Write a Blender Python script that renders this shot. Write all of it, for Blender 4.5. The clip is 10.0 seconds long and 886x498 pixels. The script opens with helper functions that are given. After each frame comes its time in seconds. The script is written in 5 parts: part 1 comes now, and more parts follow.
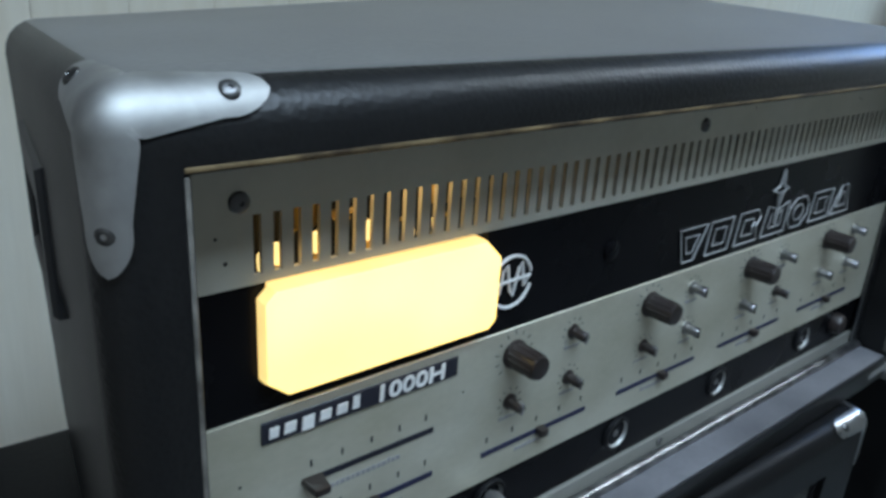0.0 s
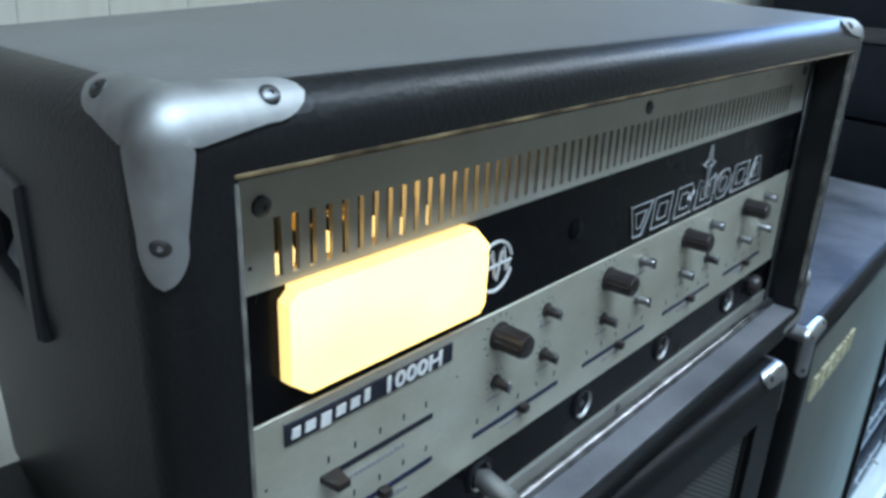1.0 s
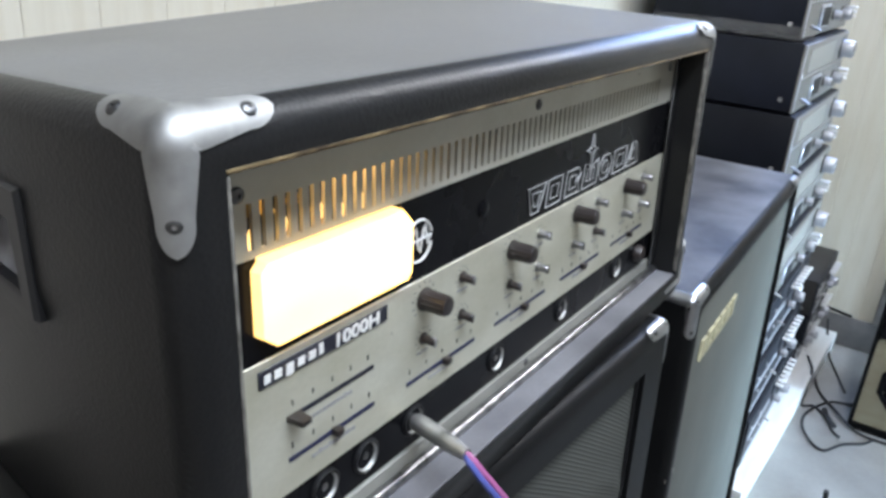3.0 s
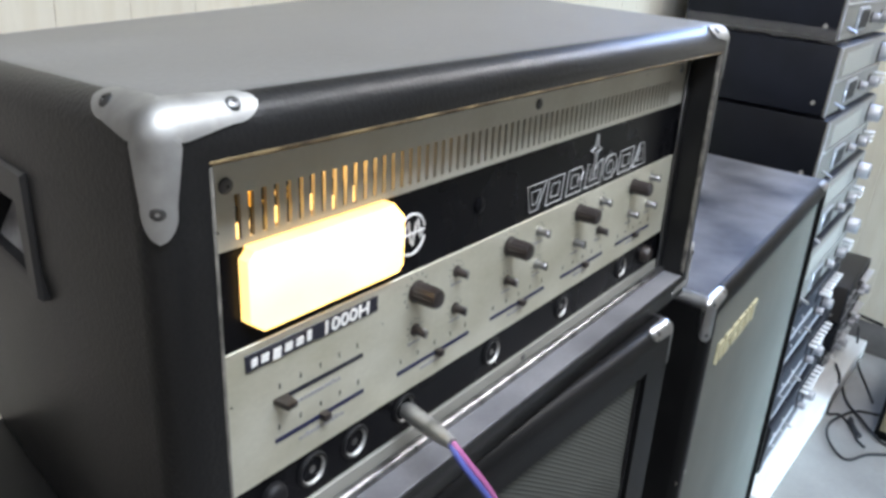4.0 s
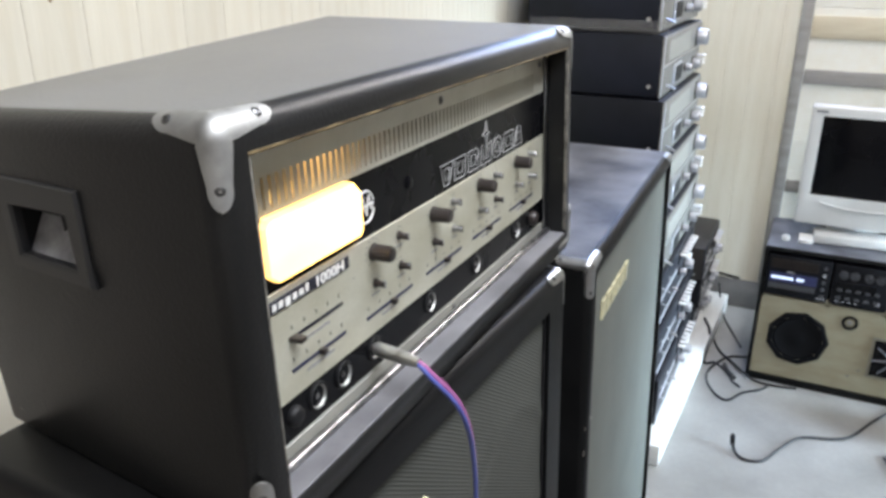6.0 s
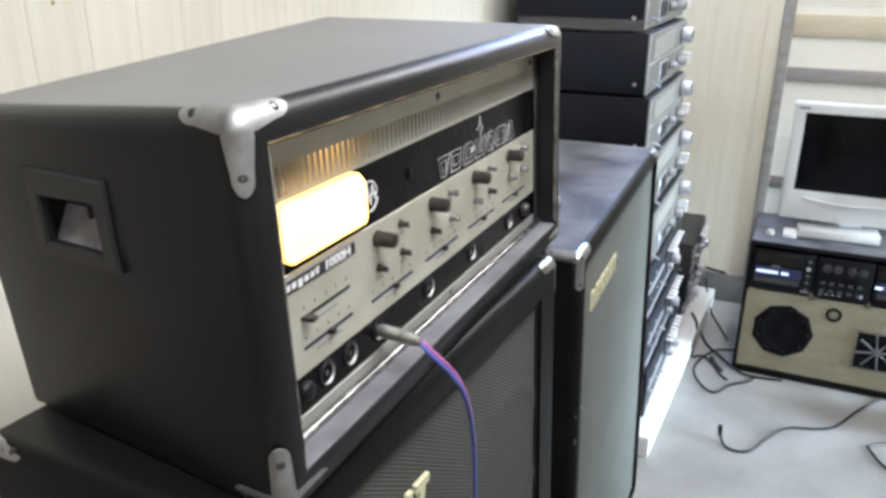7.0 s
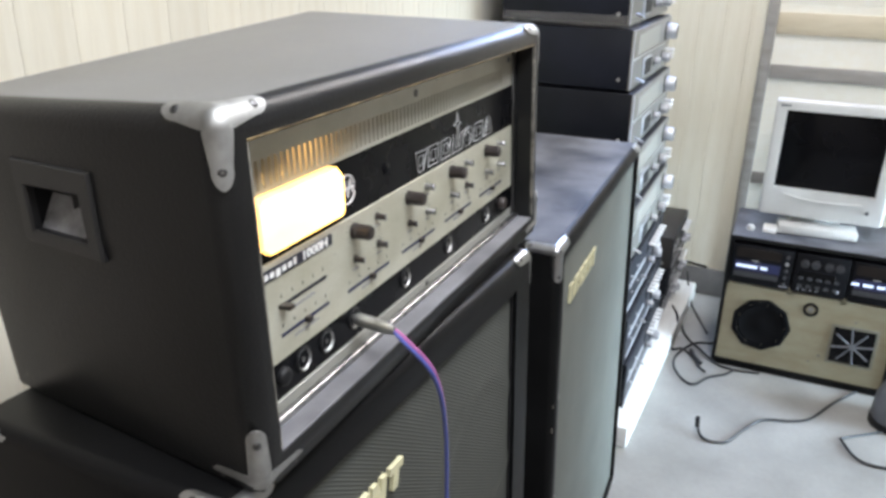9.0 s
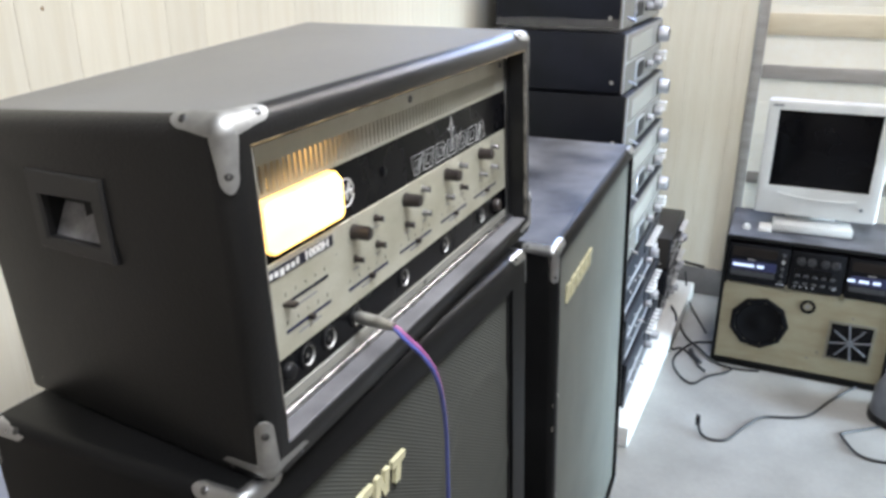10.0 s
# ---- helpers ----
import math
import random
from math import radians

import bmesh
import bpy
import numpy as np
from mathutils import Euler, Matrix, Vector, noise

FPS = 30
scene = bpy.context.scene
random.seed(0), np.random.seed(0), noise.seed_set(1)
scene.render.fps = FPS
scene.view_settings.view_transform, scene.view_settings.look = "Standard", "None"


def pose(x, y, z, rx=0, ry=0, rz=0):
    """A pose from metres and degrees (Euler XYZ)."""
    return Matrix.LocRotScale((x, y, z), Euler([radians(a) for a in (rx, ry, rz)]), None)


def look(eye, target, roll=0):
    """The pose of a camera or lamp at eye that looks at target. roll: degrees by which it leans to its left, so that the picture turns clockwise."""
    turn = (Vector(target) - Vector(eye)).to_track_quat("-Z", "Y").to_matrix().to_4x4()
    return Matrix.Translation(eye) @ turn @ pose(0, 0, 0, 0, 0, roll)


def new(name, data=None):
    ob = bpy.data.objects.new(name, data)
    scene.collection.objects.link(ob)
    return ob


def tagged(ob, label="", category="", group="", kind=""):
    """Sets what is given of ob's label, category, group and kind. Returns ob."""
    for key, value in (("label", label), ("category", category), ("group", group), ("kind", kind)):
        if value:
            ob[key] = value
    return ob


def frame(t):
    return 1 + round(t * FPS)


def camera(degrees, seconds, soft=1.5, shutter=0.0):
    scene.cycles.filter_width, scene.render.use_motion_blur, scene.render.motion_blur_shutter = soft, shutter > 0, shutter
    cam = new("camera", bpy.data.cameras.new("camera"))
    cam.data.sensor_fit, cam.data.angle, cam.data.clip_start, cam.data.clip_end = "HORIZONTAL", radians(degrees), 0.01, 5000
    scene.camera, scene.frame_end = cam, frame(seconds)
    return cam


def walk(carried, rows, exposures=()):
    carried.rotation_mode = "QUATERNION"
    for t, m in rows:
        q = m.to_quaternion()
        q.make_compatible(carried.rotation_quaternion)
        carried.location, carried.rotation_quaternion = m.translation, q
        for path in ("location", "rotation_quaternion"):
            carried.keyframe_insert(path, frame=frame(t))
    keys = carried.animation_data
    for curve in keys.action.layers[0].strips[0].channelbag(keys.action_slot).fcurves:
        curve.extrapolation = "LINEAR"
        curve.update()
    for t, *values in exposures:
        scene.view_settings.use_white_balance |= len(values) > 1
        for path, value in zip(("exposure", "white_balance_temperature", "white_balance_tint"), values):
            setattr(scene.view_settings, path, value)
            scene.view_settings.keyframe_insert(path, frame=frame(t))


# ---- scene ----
cam = camera(60.0, 10.0, soft=3.2, shutter=0.5)
PATH = [
    (0, (-0.0129, -0.1761, 1.4546), (1.1971, 1.2171, 0.6832), 5.37),
    (0.5, (-0.0307, -0.164, 1.455), (1.3034, 1.1162, 0.6926), 5.16),
    (1, (-0.0448, -0.1576, 1.4542), (1.3672, 1.0345, 0.6892), 4.49),
    (1.5, (-0.0593, -0.1539, 1.454), (1.4201, 0.9605, 0.6995), 3.85),
    (2, (-0.0762, -0.1608, 1.4577), (1.4508, 0.8877, 0.7036), 3.71),
    (2.5, (-0.098, -0.1742, 1.4641), (1.4714, 0.8103, 0.7106), 4.03),
    (4, (-0.0933, -0.2089, 1.4747), (1.4086, 0.8573, 0.6954), 5.15),
    (4.5, (-0.1192, -0.2106, 1.4728), (1.4263, 0.823, 0.7358), 4.04),
    (5, (-0.17, -0.2144, 1.4781), (1.4442, 0.736, 0.7772), 0.56),
    (5.5, (-0.1954, -0.2307, 1.4817), (1.467, 0.623, 0.7692), 0.41),
    (7, (-0.2488, -0.2496, 1.4865), (1.4448, 0.5376, 0.7709), 0.05),
    (7.5, (-0.2555, -0.2555, 1.4875), (1.443, 0.5165, 0.767), 0.32),
    (8, (-0.2587, -0.2605, 1.4891), (1.4433, 0.4915, 0.7559), 1.12),
    (8.5, (-0.249, -0.2635, 1.4893), (1.4421, 0.4935, 0.7361), 3.63),
    (9, (-0.262, -0.2655, 1.4952), (1.438, 0.4866, 0.7573), 1.15),
    (9.5, (-0.278, -0.2716, 1.4984), (1.4269, 0.4767, 0.7682), 0.65),
    (10, (-0.2832, -0.2778, 1.4985), (1.4229, 0.4762, 0.7766), 0.00),
]
walk(cam, [(t, look(eye, target, roll)) for t, eye, target, roll in PATH],
     exposures=[(0.0, -1.22, 5650, 2), (0.6, -1.07, 5450, -1), (1.0, -0.86, 5550, 1), (1.4, -0.63, 5700, 5), (1.7, -0.45, 6000, 8), (2.1, -0.23, 6300, 10), (2.7, -0.21, 6400, 11), (4.0, -0.20, 6650, 12), (5.0, -0.08, 6950, 13), (10.0, -0.01, 7050, 13)])

# ---------------- world and lights ----------------
world = bpy.data.worlds.new("world")
world.use_nodes = True
scene.world = world
wn = world.node_tree
sky = wn.nodes.new("ShaderNodeTexSky")
sky.sky_type, sky.sun_disc = "NISHITA", False
sky.sun_elevation, sky.sun_rotation = radians(38), radians(200)
wn.links.new(sky.outputs[0], wn.nodes["Background"].inputs[0])
wn.nodes["Background"].inputs[1].default_value = 0.12


def area_lamp(name, eye, target, w, h, power, colour):
    d = bpy.data.lights.new(name, "AREA")
    d.shape, d.size, d.size_y, d.energy, d.color = "RECTANGLE", w, h, power, colour
    ob = new(name, d)
    ob.matrix_world = look(eye, target)
    return ob


# daylight in the open doorway and the high window, and the strip light and the light panel under the ceiling
south = area_lamp("doorway_light", (2.45, -2.46, 0.62), (2.35, 0, 0.35), 0.9, 0.9, 30, (0.56, 0.78, 1.0))
south.data.spread = radians(52)
area_lamp("panel_light_glow", (0.04, -0.57, 2.40), (0.04, -0.57, 0), 1.0, 0.42, 48, (0.76, 0.86, 1.0))
area_lamp("window_light", (3.21, 0.22, 2.07), (0.3, 0.0, 1.35), 0.58, 0.48, 26, (0.34, 0.53, 1.0))
area_lamp("strip_light_glow", (1.95, -0.38, 2.40), (1.95, -0.38, 0), 2.3, 0.12, 33, (0.92, 0.93, 0.95))


# ---------------- materials ----------------
def material(name, base, rough=0.5, metal=0.0, vary=0.12, scale=8.0, grain=120.0, bump=0.15, dist=0.001, kind="noise",
             stretch=(1, 1, 1), dark=None, each=0.0, coat=0.0, spec=0.5, wear=0.0):
    m = bpy.data.materials.new(name)
    m.use_nodes = True
    nt = m.node_tree
    n, l = nt.nodes, nt.links
    b = n["Principled BSDF"]
    b.inputs["Metallic"].default_value = metal
    b.inputs["Coat Weight"].default_value = coat
    b.inputs["Specular IOR Level"].default_value = spec
    tc = n.new("ShaderNodeTexCoord")
    mp = n.new("ShaderNodeMapping")
    mp.inputs["Scale"].default_value = stretch
    l.new(tc.outputs["Object"], mp.inputs["Vector"])
    big = n.new("ShaderNodeTexNoise")
    big.inputs["Scale"].default_value, big.inputs["Detail"].default_value = scale, 4
    fine = n.new("ShaderNodeTexVoronoi" if kind == "leather" else "ShaderNodeTexNoise")
    fine.inputs["Scale"].default_value = grain
    for t in (big, fine):
        l.new(mp.outputs["Vector"], t.inputs["Vector"])
    dk = dark or tuple(c * (1 - vary * 2.2) for c in base)
    ramp = n.new("ShaderNodeValToRGB")
    ramp.color_ramp.elements[0].position, ramp.color_ramp.elements[1].position = 0.32, 0.66
    ramp.color_ramp.elements[0].color = (*dk, 1)
    ramp.color_ramp.elements[1].color = (*base, 1)
    l.new(big.outputs[0], ramp.inputs[0])
    mix = n.new("ShaderNodeMix")
    mix.data_type, mix.blend_type = "RGBA", "MULTIPLY"
    mix.inputs["Factor"].default_value = vary
    l.new(ramp.outputs[0], mix.inputs["A"])
    l.new(fine.outputs[0], mix.inputs["B"])
    col = mix.outputs["Result"]
    if each:
        info = n.new("ShaderNodeObjectInfo")
        hsv = n.new("ShaderNodeHueSaturation")
        mr = n.new("ShaderNodeMapRange")
        mr.inputs["To Min"].default_value, mr.inputs["To Max"].default_value = 1 - each, 1 + each * 0.6
        l.new(info.outputs["Random"], mr.inputs["Value"])
        l.new(mr.outputs[0], hsv.inputs["Value"])
        l.new(col, hsv.inputs["Color"])
        col = hsv.outputs[0]
    l.new(col, b.inputs["Base Color"])
    rr = n.new("ShaderNodeMapRange")
    rr.inputs["To Min"].default_value, rr.inputs["To Max"].default_value = max(rough - 0.08, 0.03), min(rough + 0.1, 1)
    l.new(big.outputs[0], rr.inputs["Value"])
    l.new(rr.outputs[0], b.inputs["Roughness"])
    if bump:
        bp = n.new("ShaderNodeBump")
        bp.inputs["Strength"].default_value, bp.inputs["Distance"].default_value = bump, dist
        l.new(fine.outputs[0], bp.inputs["Height"])
        l.new(bp.outputs[0], b.inputs["Normal"])
    return m


def glow(name, colour, strength, vary=0.0, scale=40.0):
    m = bpy.data.materials.new(name)
    m.use_nodes = True
    nt = m.node_tree
    b = nt.nodes["Principled BSDF"]
    b.inputs["Base Color"].default_value = (*[min(c, 1) * 0.8 for c in colour], 1)
    b.inputs["Emission Color"].default_value = (*colour, 1)
    b.inputs["Emission Strength"].default_value = strength
    b.inputs["Roughness"].default_value = 0.3
    if vary:
        no = nt.nodes.new("ShaderNodeTexNoise")
        no.inputs["Scale"].default_value = scale
        tc = nt.nodes.new("ShaderNodeTexCoord")
        mr = nt.nodes.new("ShaderNodeMapRange")
        mr.inputs["To Min"].default_value, mr.inputs["To Max"].default_value = strength * (1 - vary), strength * (1 + vary)
        nt.links.new(tc.outputs["Object"], no.inputs["Vector"])
        nt.links.new(no.outputs[0], mr.inputs["Value"])
        nt.links.new(mr.outputs[0], b.inputs["Emission Strength"])
    return m


def window_glow(name, pale, amber, strength):
    """Lit plastic, paler in front of the bulbs and amber between them."""
    m = glow(name, pale, strength, 0.25, 22)
    nt = m.node_tree
    tc, no, mx = nt.nodes.new("ShaderNodeTexCoord"), nt.nodes.new("ShaderNodeTexNoise"), nt.nodes.new("ShaderNodeMix")
    no.inputs["Scale"].default_value, mx.data_type = 30.0, "RGBA"
    mx.inputs["A"].default_value, mx.inputs["B"].default_value = (*amber, 1), (*pale, 1)
    nt.links.new(tc.outputs["Object"], no.inputs["Vector"])
    nt.links.new(no.outputs[0], mx.inputs["Factor"])
    nt.links.new(mx.outputs["Result"], nt.nodes["Principled BSDF"].inputs["Emission Color"])
    return m


def cloth(name, base, dark, pitch, bump=0.6, slant=0.0):
    """Woven speaker cloth with fine ribs, slanted by so much per metre."""
    m = material(name, base, 0.75, 0, 0.15, 6.0, 900.0, 0.0, spec=0.25)
    nt = m.node_tree
    n, l = nt.nodes, nt.links
    b = n["Principled BSDF"]
    tc = n.new("ShaderNodeTexCoord")
    dot, cmb, w = n.new("ShaderNodeVectorMath"), n.new("ShaderNodeCombineXYZ"), n.new("ShaderNodeTexWave")
    dot.operation = "DOT_PRODUCT"
    dot.inputs[1].default_value = (slant, 0, 1)
    l.new(tc.outputs["Object"], dot.inputs[0])
    l.new(dot.outputs["Value"], cmb.inputs["Z"])
    w.bands_direction = "Z"
    w.inputs["Scale"].default_value = 2 * math.pi / (20 * pitch)
    w.inputs["Distortion"].default_value = 0.0
    l.new(cmb.outputs[0], w.inputs["Vector"])
    src = b.inputs["Base Color"].links[0].from_socket
    mx = n.new("ShaderNodeMix")
    mx.data_type = "RGBA"
    l.new(w.outputs["Fac"], mx.inputs["Factor"])
    mx.inputs["A"].default_value = (*dark, 1)
    l.new(src, mx.inputs["B"])
    l.new(mx.outputs["Result"], b.inputs["Base Color"])
    bp = n.new("ShaderNodeBump")
    bp.inputs["Strength"].default_value, bp.inputs["Distance"].default_value = bump, 0.001
    l.new(w.outputs["Fac"], bp.inputs["Height"])
    l.new(bp.outputs[0], b.inputs["Normal"])
    return m


TOLEX = material("black_leatherette", (0.0085, 0.0085, 0.0088), 0.40, 0, 0.25, 5, 760, 0.16, 0.0006, "leather", spec=0.13)
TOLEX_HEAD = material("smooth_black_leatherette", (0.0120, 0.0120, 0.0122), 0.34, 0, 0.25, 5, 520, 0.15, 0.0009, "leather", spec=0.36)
# paler copy of the head leatherette: brightness of the lit top put into the colour
TOLEX_TOP = material("lightened_top_leatherette", (0.140, 0.140, 0.138), 0.38, 0, 0.25, 9, 420, 0.14, 0.0009, "leather", spec=0.85, dark=(0.098, 0.098, 0.098))
TOLEX_PALE = material("mottled_grey_leatherette", (0.20, 0.21, 0.24), 0.5, 0, 0.30, 7, 520, 0.25, 0.0008, "leather", dark=(0.045, 0.048, 0.06), spec=0.25)
INNER = material("black_paint", (0.010, 0.010, 0.011), 0.5, 0, 0.2, 12, 200, 0.1, spec=0.25)
ALU = material("dull_aluminium", (0.50, 0.498, 0.48), 0.56, 0.95, 0.18, 45, 240, 0.12, 0.0005)
CHROME = material("chrome", (0.56, 0.57, 0.58), 0.29, 1.0, 0.06, 60, 300, 0.03, 0.0003)
ROD = material("tarnished_chrome", (0.55, 0.55, 0.56), 0.30, 1.0, 0.35, 90, 500, 0.25, 0.0006, dark=(0.22, 0.22, 0.22))
STEEL = material("dark_screw_steel", (0.20, 0.20, 0.20), 0.35, 1.0, 0.2, 200, 900, 0.1, 0.0003)
FACE = material("cream_anodised_panel", (0.575, 0.56, 0.46), 0.40, 0.45, 0.14, 22, 260, 0.06, 0.0003, stretch=(1, 1, 1.6), dark=(0.46, 0.44, 0.335))
VENT = material("pale_vent_plate", (0.63, 0.615, 0.53), 0.40, 0.45, 0.12, 16, 260, 0.05, 0.0003, dark=(0.52, 0.50, 0.41))
VENT_LOW = material("dull_grey_metal_strip", (0.31, 0.305, 0.27), 0.42, 0.3, 0.1, 14, 260, 0.05, 0.0003)
BAND = material("gloss_black_panel", (0.005, 0.005, 0.006), 0.26, 0, 0.15, 18, 200, 0.04, 0.0003, spec=0.10)
PRINT = material("black_print", (0.012, 0.013, 0.022), 0.5, 0, 0.1, 50, 400, 0.0)
PRINT_BLUE = material("dark_blue_print", (0.014, 0.017, 0.055), 0.5, 0, 0.1, 50, 400, 0.0)
PRINT_GREY = material("fine_grey_print", (0.30, 0.30, 0.31), 0.5, 0, 0.1, 50, 400, 0.0)
WHITE_PRINT = material("silver_white_print", (0.70, 0.70, 0.68), 0.4, 0, 0.08, 50, 400, 0.0)
KNOB = material("dark_bakelite", (0.027, 0.020, 0.018), 0.34, 0, 0.2, 60, 400, 0.05, 0.0003)
GOLD = material("worn_gold_trim", (0.30, 0.22, 0.11), 0.5, 0.3, 0.4, 70, 300, 0.3, 0.0008, dark=(0.06, 0.04, 0.022))
BRUSHED = material("scuffed_pale_metal", (0.34, 0.32, 0.28), 0.45, 0.5, 0.3, 80, 300, 0.2, 0.0006, dark=(0.06, 0.055, 0.05))
MARK = material("dull_silver_outline", (0.46, 0.46, 0.45), 0.4, 0.3, 0.1, 50, 400, 0.0)
LAMP = window_glow("lit_amber_window", (1.0, 0.69, 0.23), (1.0, 0.60, 0.14), 4.6)
LAMP_RIM = glow("amber_window_rim", (1.0, 0.63, 0.20), 2.5, 0.30, 60)
BULB = glow("bulb_glow", (1.0, 0.66, 0.22), 3.5)
BRASS = material("brass", (0.55, 0.40, 0.14), 0.3, 1.0, 0.1, 60, 300, 0.05)
CLOTH_A = cloth("grey_ribbed_cloth", (0.100, 0.104, 0.092), (0.052, 0.054, 0.048), 0.0038, 0.35, 0.68)
CLOTH_B = cloth("pale_grey_cloth", (0.205, 0.212, 0.19), (0.16, 0.168, 0.15), 0.0030, 0.25)
CREAM = material("cream_plastic_letters", (0.66, 0.62, 0.40), 0.35, 0, 0.1, 80, 300, 0.05)
CABLE_PINK = material("magenta_cable_sheath", (0.34, 0.10, 0.24), 0.35, 0, 0.1, 80, 300, 0.05)
CABLE_BLUE = material("blue_cable_sheath", (0.07, 0.09, 0.30), 0.35, 0, 0.1, 80, 300, 0.05)
CABLE = material("black_rubber_cable", (0.018, 0.018, 0.02), 0.5, 0, 0.15, 60, 300, 0.05)
GEAR = material("dark_blue_grey_hammer_paint", (0.011, 0.013, 0.022), 0.5, 0, 0.2, 8, 500, 0.15, 0.0005, spec=0.22)
GEAR2 = material("black_case_paint", (0.008, 0.009, 0.014), 0.5, 0, 0.2, 8, 500, 0.15, 0.0005, spec=0.2)
GEARB = material("brown_grey_case_paint", (0.034, 0.030, 0.027), 0.55, 0, 0.2, 8, 500, 0.15, 0.0005)
SILVER = material("brushed_silver_front", (0.215, 0.206, 0.186), 0.42, 0.25, 0.1, 20, 260, 0.05, 0.0003, stretch=(1, 1, 6))
SATIN = material("satin_silver_knob", (0.44, 0.45, 0.48), 0.32, 0.35, 0.06, 60, 300, 0.03, 0.0003)
FRONT_D = material("blue_grey_mixer_front", (0.022, 0.025, 0.034), 0.4, 0.2, 0.2, 30, 260, 0.05, 0.0003)
FOIL = bpy.data.materials.new("clear_plastic_foil")
FOIL.use_nodes = True
FOIL.node_tree.nodes["Principled BSDF"].inputs["Roughness"].default_value = 0.12
FOIL.node_tree.nodes["Principled BSDF"].inputs["Transmission Weight"].default_value = 0.9
FOIL.node_tree.nodes["Principled BSDF"].inputs["IOR"].default_value = 1.15
GLASS = material("dark_screen_glass", (0.004, 0.004, 0.005), 0.15, 0, 0.05, 10, 50, 0.0, spec=0.15)
PANE = material("clear_window_glass", (0.95, 0.97, 0.97), 0.08, 0, 0.02, 10, 50, 0.0)
PANE.node_tree.nodes["Principled BSDF"].inputs["Transmission Weight"].default_value = 1.0
DISPLAY = glow("lit_blue_display", (0.62, 0.76, 1.0), 1.1, 0.3, 60)
DISPLAY_DIM = glow("dim_blue_display", (0.05, 0.09, 0.55), 0.09, 0.5, 40)
DISPLAY_DIM.node_tree.nodes["Principled BSDF"].inputs["Base Color"].default_value = (0.012, 0.014, 0.03, 1)
RADIO = material("matt_black_radio_plastic", (0.0055, 0.0055, 0.0075), 0.5, 0, 0.2, 20, 500, 0.1, 0.0004, spec=0.16)
BROWN_PL = material("dark_brown_plastic", (0.016, 0.011, 0.009), 0.45, 0, 0.15, 20, 400, 0.05, spec=0.2)
BUTTON = material("dark_grey_button", (0.042, 0.042, 0.046), 0.4, 0, 0.1, 40, 300, 0.03)
PLASTIC_W = material("off_white_plastic", (0.60, 0.60, 0.58), 0.4, 0, 0.06, 10, 400, 0.04, 0.0004)
KEY_W = material("white_key_plastic", (0.80, 0.80, 0.80), 0.35, 0, 0.06, 10, 400, 0.04, 0.0004)
PAPER = material("white_paper", (0.78, 0.78, 0.76), 0.7, 0, 0.06, 30, 300, 0.1)
PLY = material("pale_plywood", (0.285, 0.258, 0.176), 0.5, 0, 0.12, 9, 40, 0.05, 0.0005, stretch=(1, 1, 2.5), dark=(0.235, 0.195, 0.122))
CONE = material("black_paper_cone", (0.006, 0.006, 0.007), 0.8, 0, 0.2, 20, 400, 0.2, spec=0.1)
GREYPL = material("grey_fan_plastic", (0.13, 0.135, 0.15), 0.45, 0, 0.1, 30, 300, 0.05)
PINE = material("pale_varnished_pine", (0.76, 0.72, 0.60), 0.48, 0, 0.10, 3.2, 26, 0.06, 0.0012, stretch=(9, 9, 0.7), dark=(0.70, 0.645, 0.51), each=0.05)
WHITEWASH = material("whitewashed_boards", (0.78, 0.77, 0.70), 0.55, 0, 0.08, 3.0, 24, 0.10, 0.0015, stretch=(9, 0.8, 9), dark=(0.76, 0.735, 0.64), each=0.04)
# only for surfaces out of view; brown to hold back bounced light
UNSEEN_WOOD = material("unseen_wall_brown", (0.46, 0.41, 0.35), 0.6, 0, 0.2, 3.0, 24, 0.1, 0.0015, stretch=(9, 9, 0.8))
BATTEN = material("grey_weathered_batten", (0.36, 0.345, 0.325), 0.6, 0, 0.2, 5, 60, 0.2, 0.001, stretch=(6, 1, 6), dark=(0.26, 0.245, 0.225))
BEIGE = material("beige_board", (0.62, 0.56, 0.42), 0.55, 0, 0.12, 6, 60, 0.1, 0.001, stretch=(6, 1, 6), dark=(0.54, 0.47, 0.34))
KNOT = material("brown_knot", (0.36, 0.24, 0.12), 0.5, 0, 0.2, 60, 300, 0.1)
CONCRETE = material("pale_concrete", (0.335, 0.33, 0.315), 0.5, 0, 0.16, 5.0, 60, 0.2, 0.001, dark=(0.25, 0.245, 0.232))
FOOTING = material("grey_cement_footing", (0.27, 0.26, 0.25), 0.7, 0, 0.2, 6, 90, 0.3, 0.002)
CEIL = material("white_ceiling_paint", (0.78, 0.77, 0.74), 0.6, 0, 0.05, 3, 90, 0.05)
PLANK = material("white_painted_plank", (0.78, 0.78, 0.76), 0.45, 0, 0.08, 6, 80, 0.08, stretch=(1, 6, 6))
TUBE = glow("strip_light_tube", (1.0, 0.97, 0.9), 3.0)


# ---------------- mesh helpers ----------------
def finish(bm, smooth=False):
    bmesh.ops.recalc_face_normals(bm, faces=bm.faces)
    if smooth:
        for f in bm.faces:
            f.smooth = True
        for e in bm.edges:
            if len(e.link_faces) == 2 and e.calc_face_angle(0) > radians(38):
                e.smooth = False
    return bm


def part(name, bm, mat, parent=None, label="", smooth=True):
    finish(bm, smooth)
    me = bpy.data.meshes.new(name)
    bm.to_mesh(me)
    bm.free()
    for mm in (mat if isinstance(mat, (list, tuple)) else [mat]):
        me.materials.append(mm)
    ob = new(name, me)
    if parent:
        ob.parent = parent
    if label:
        tagged(ob, label)
    return ob


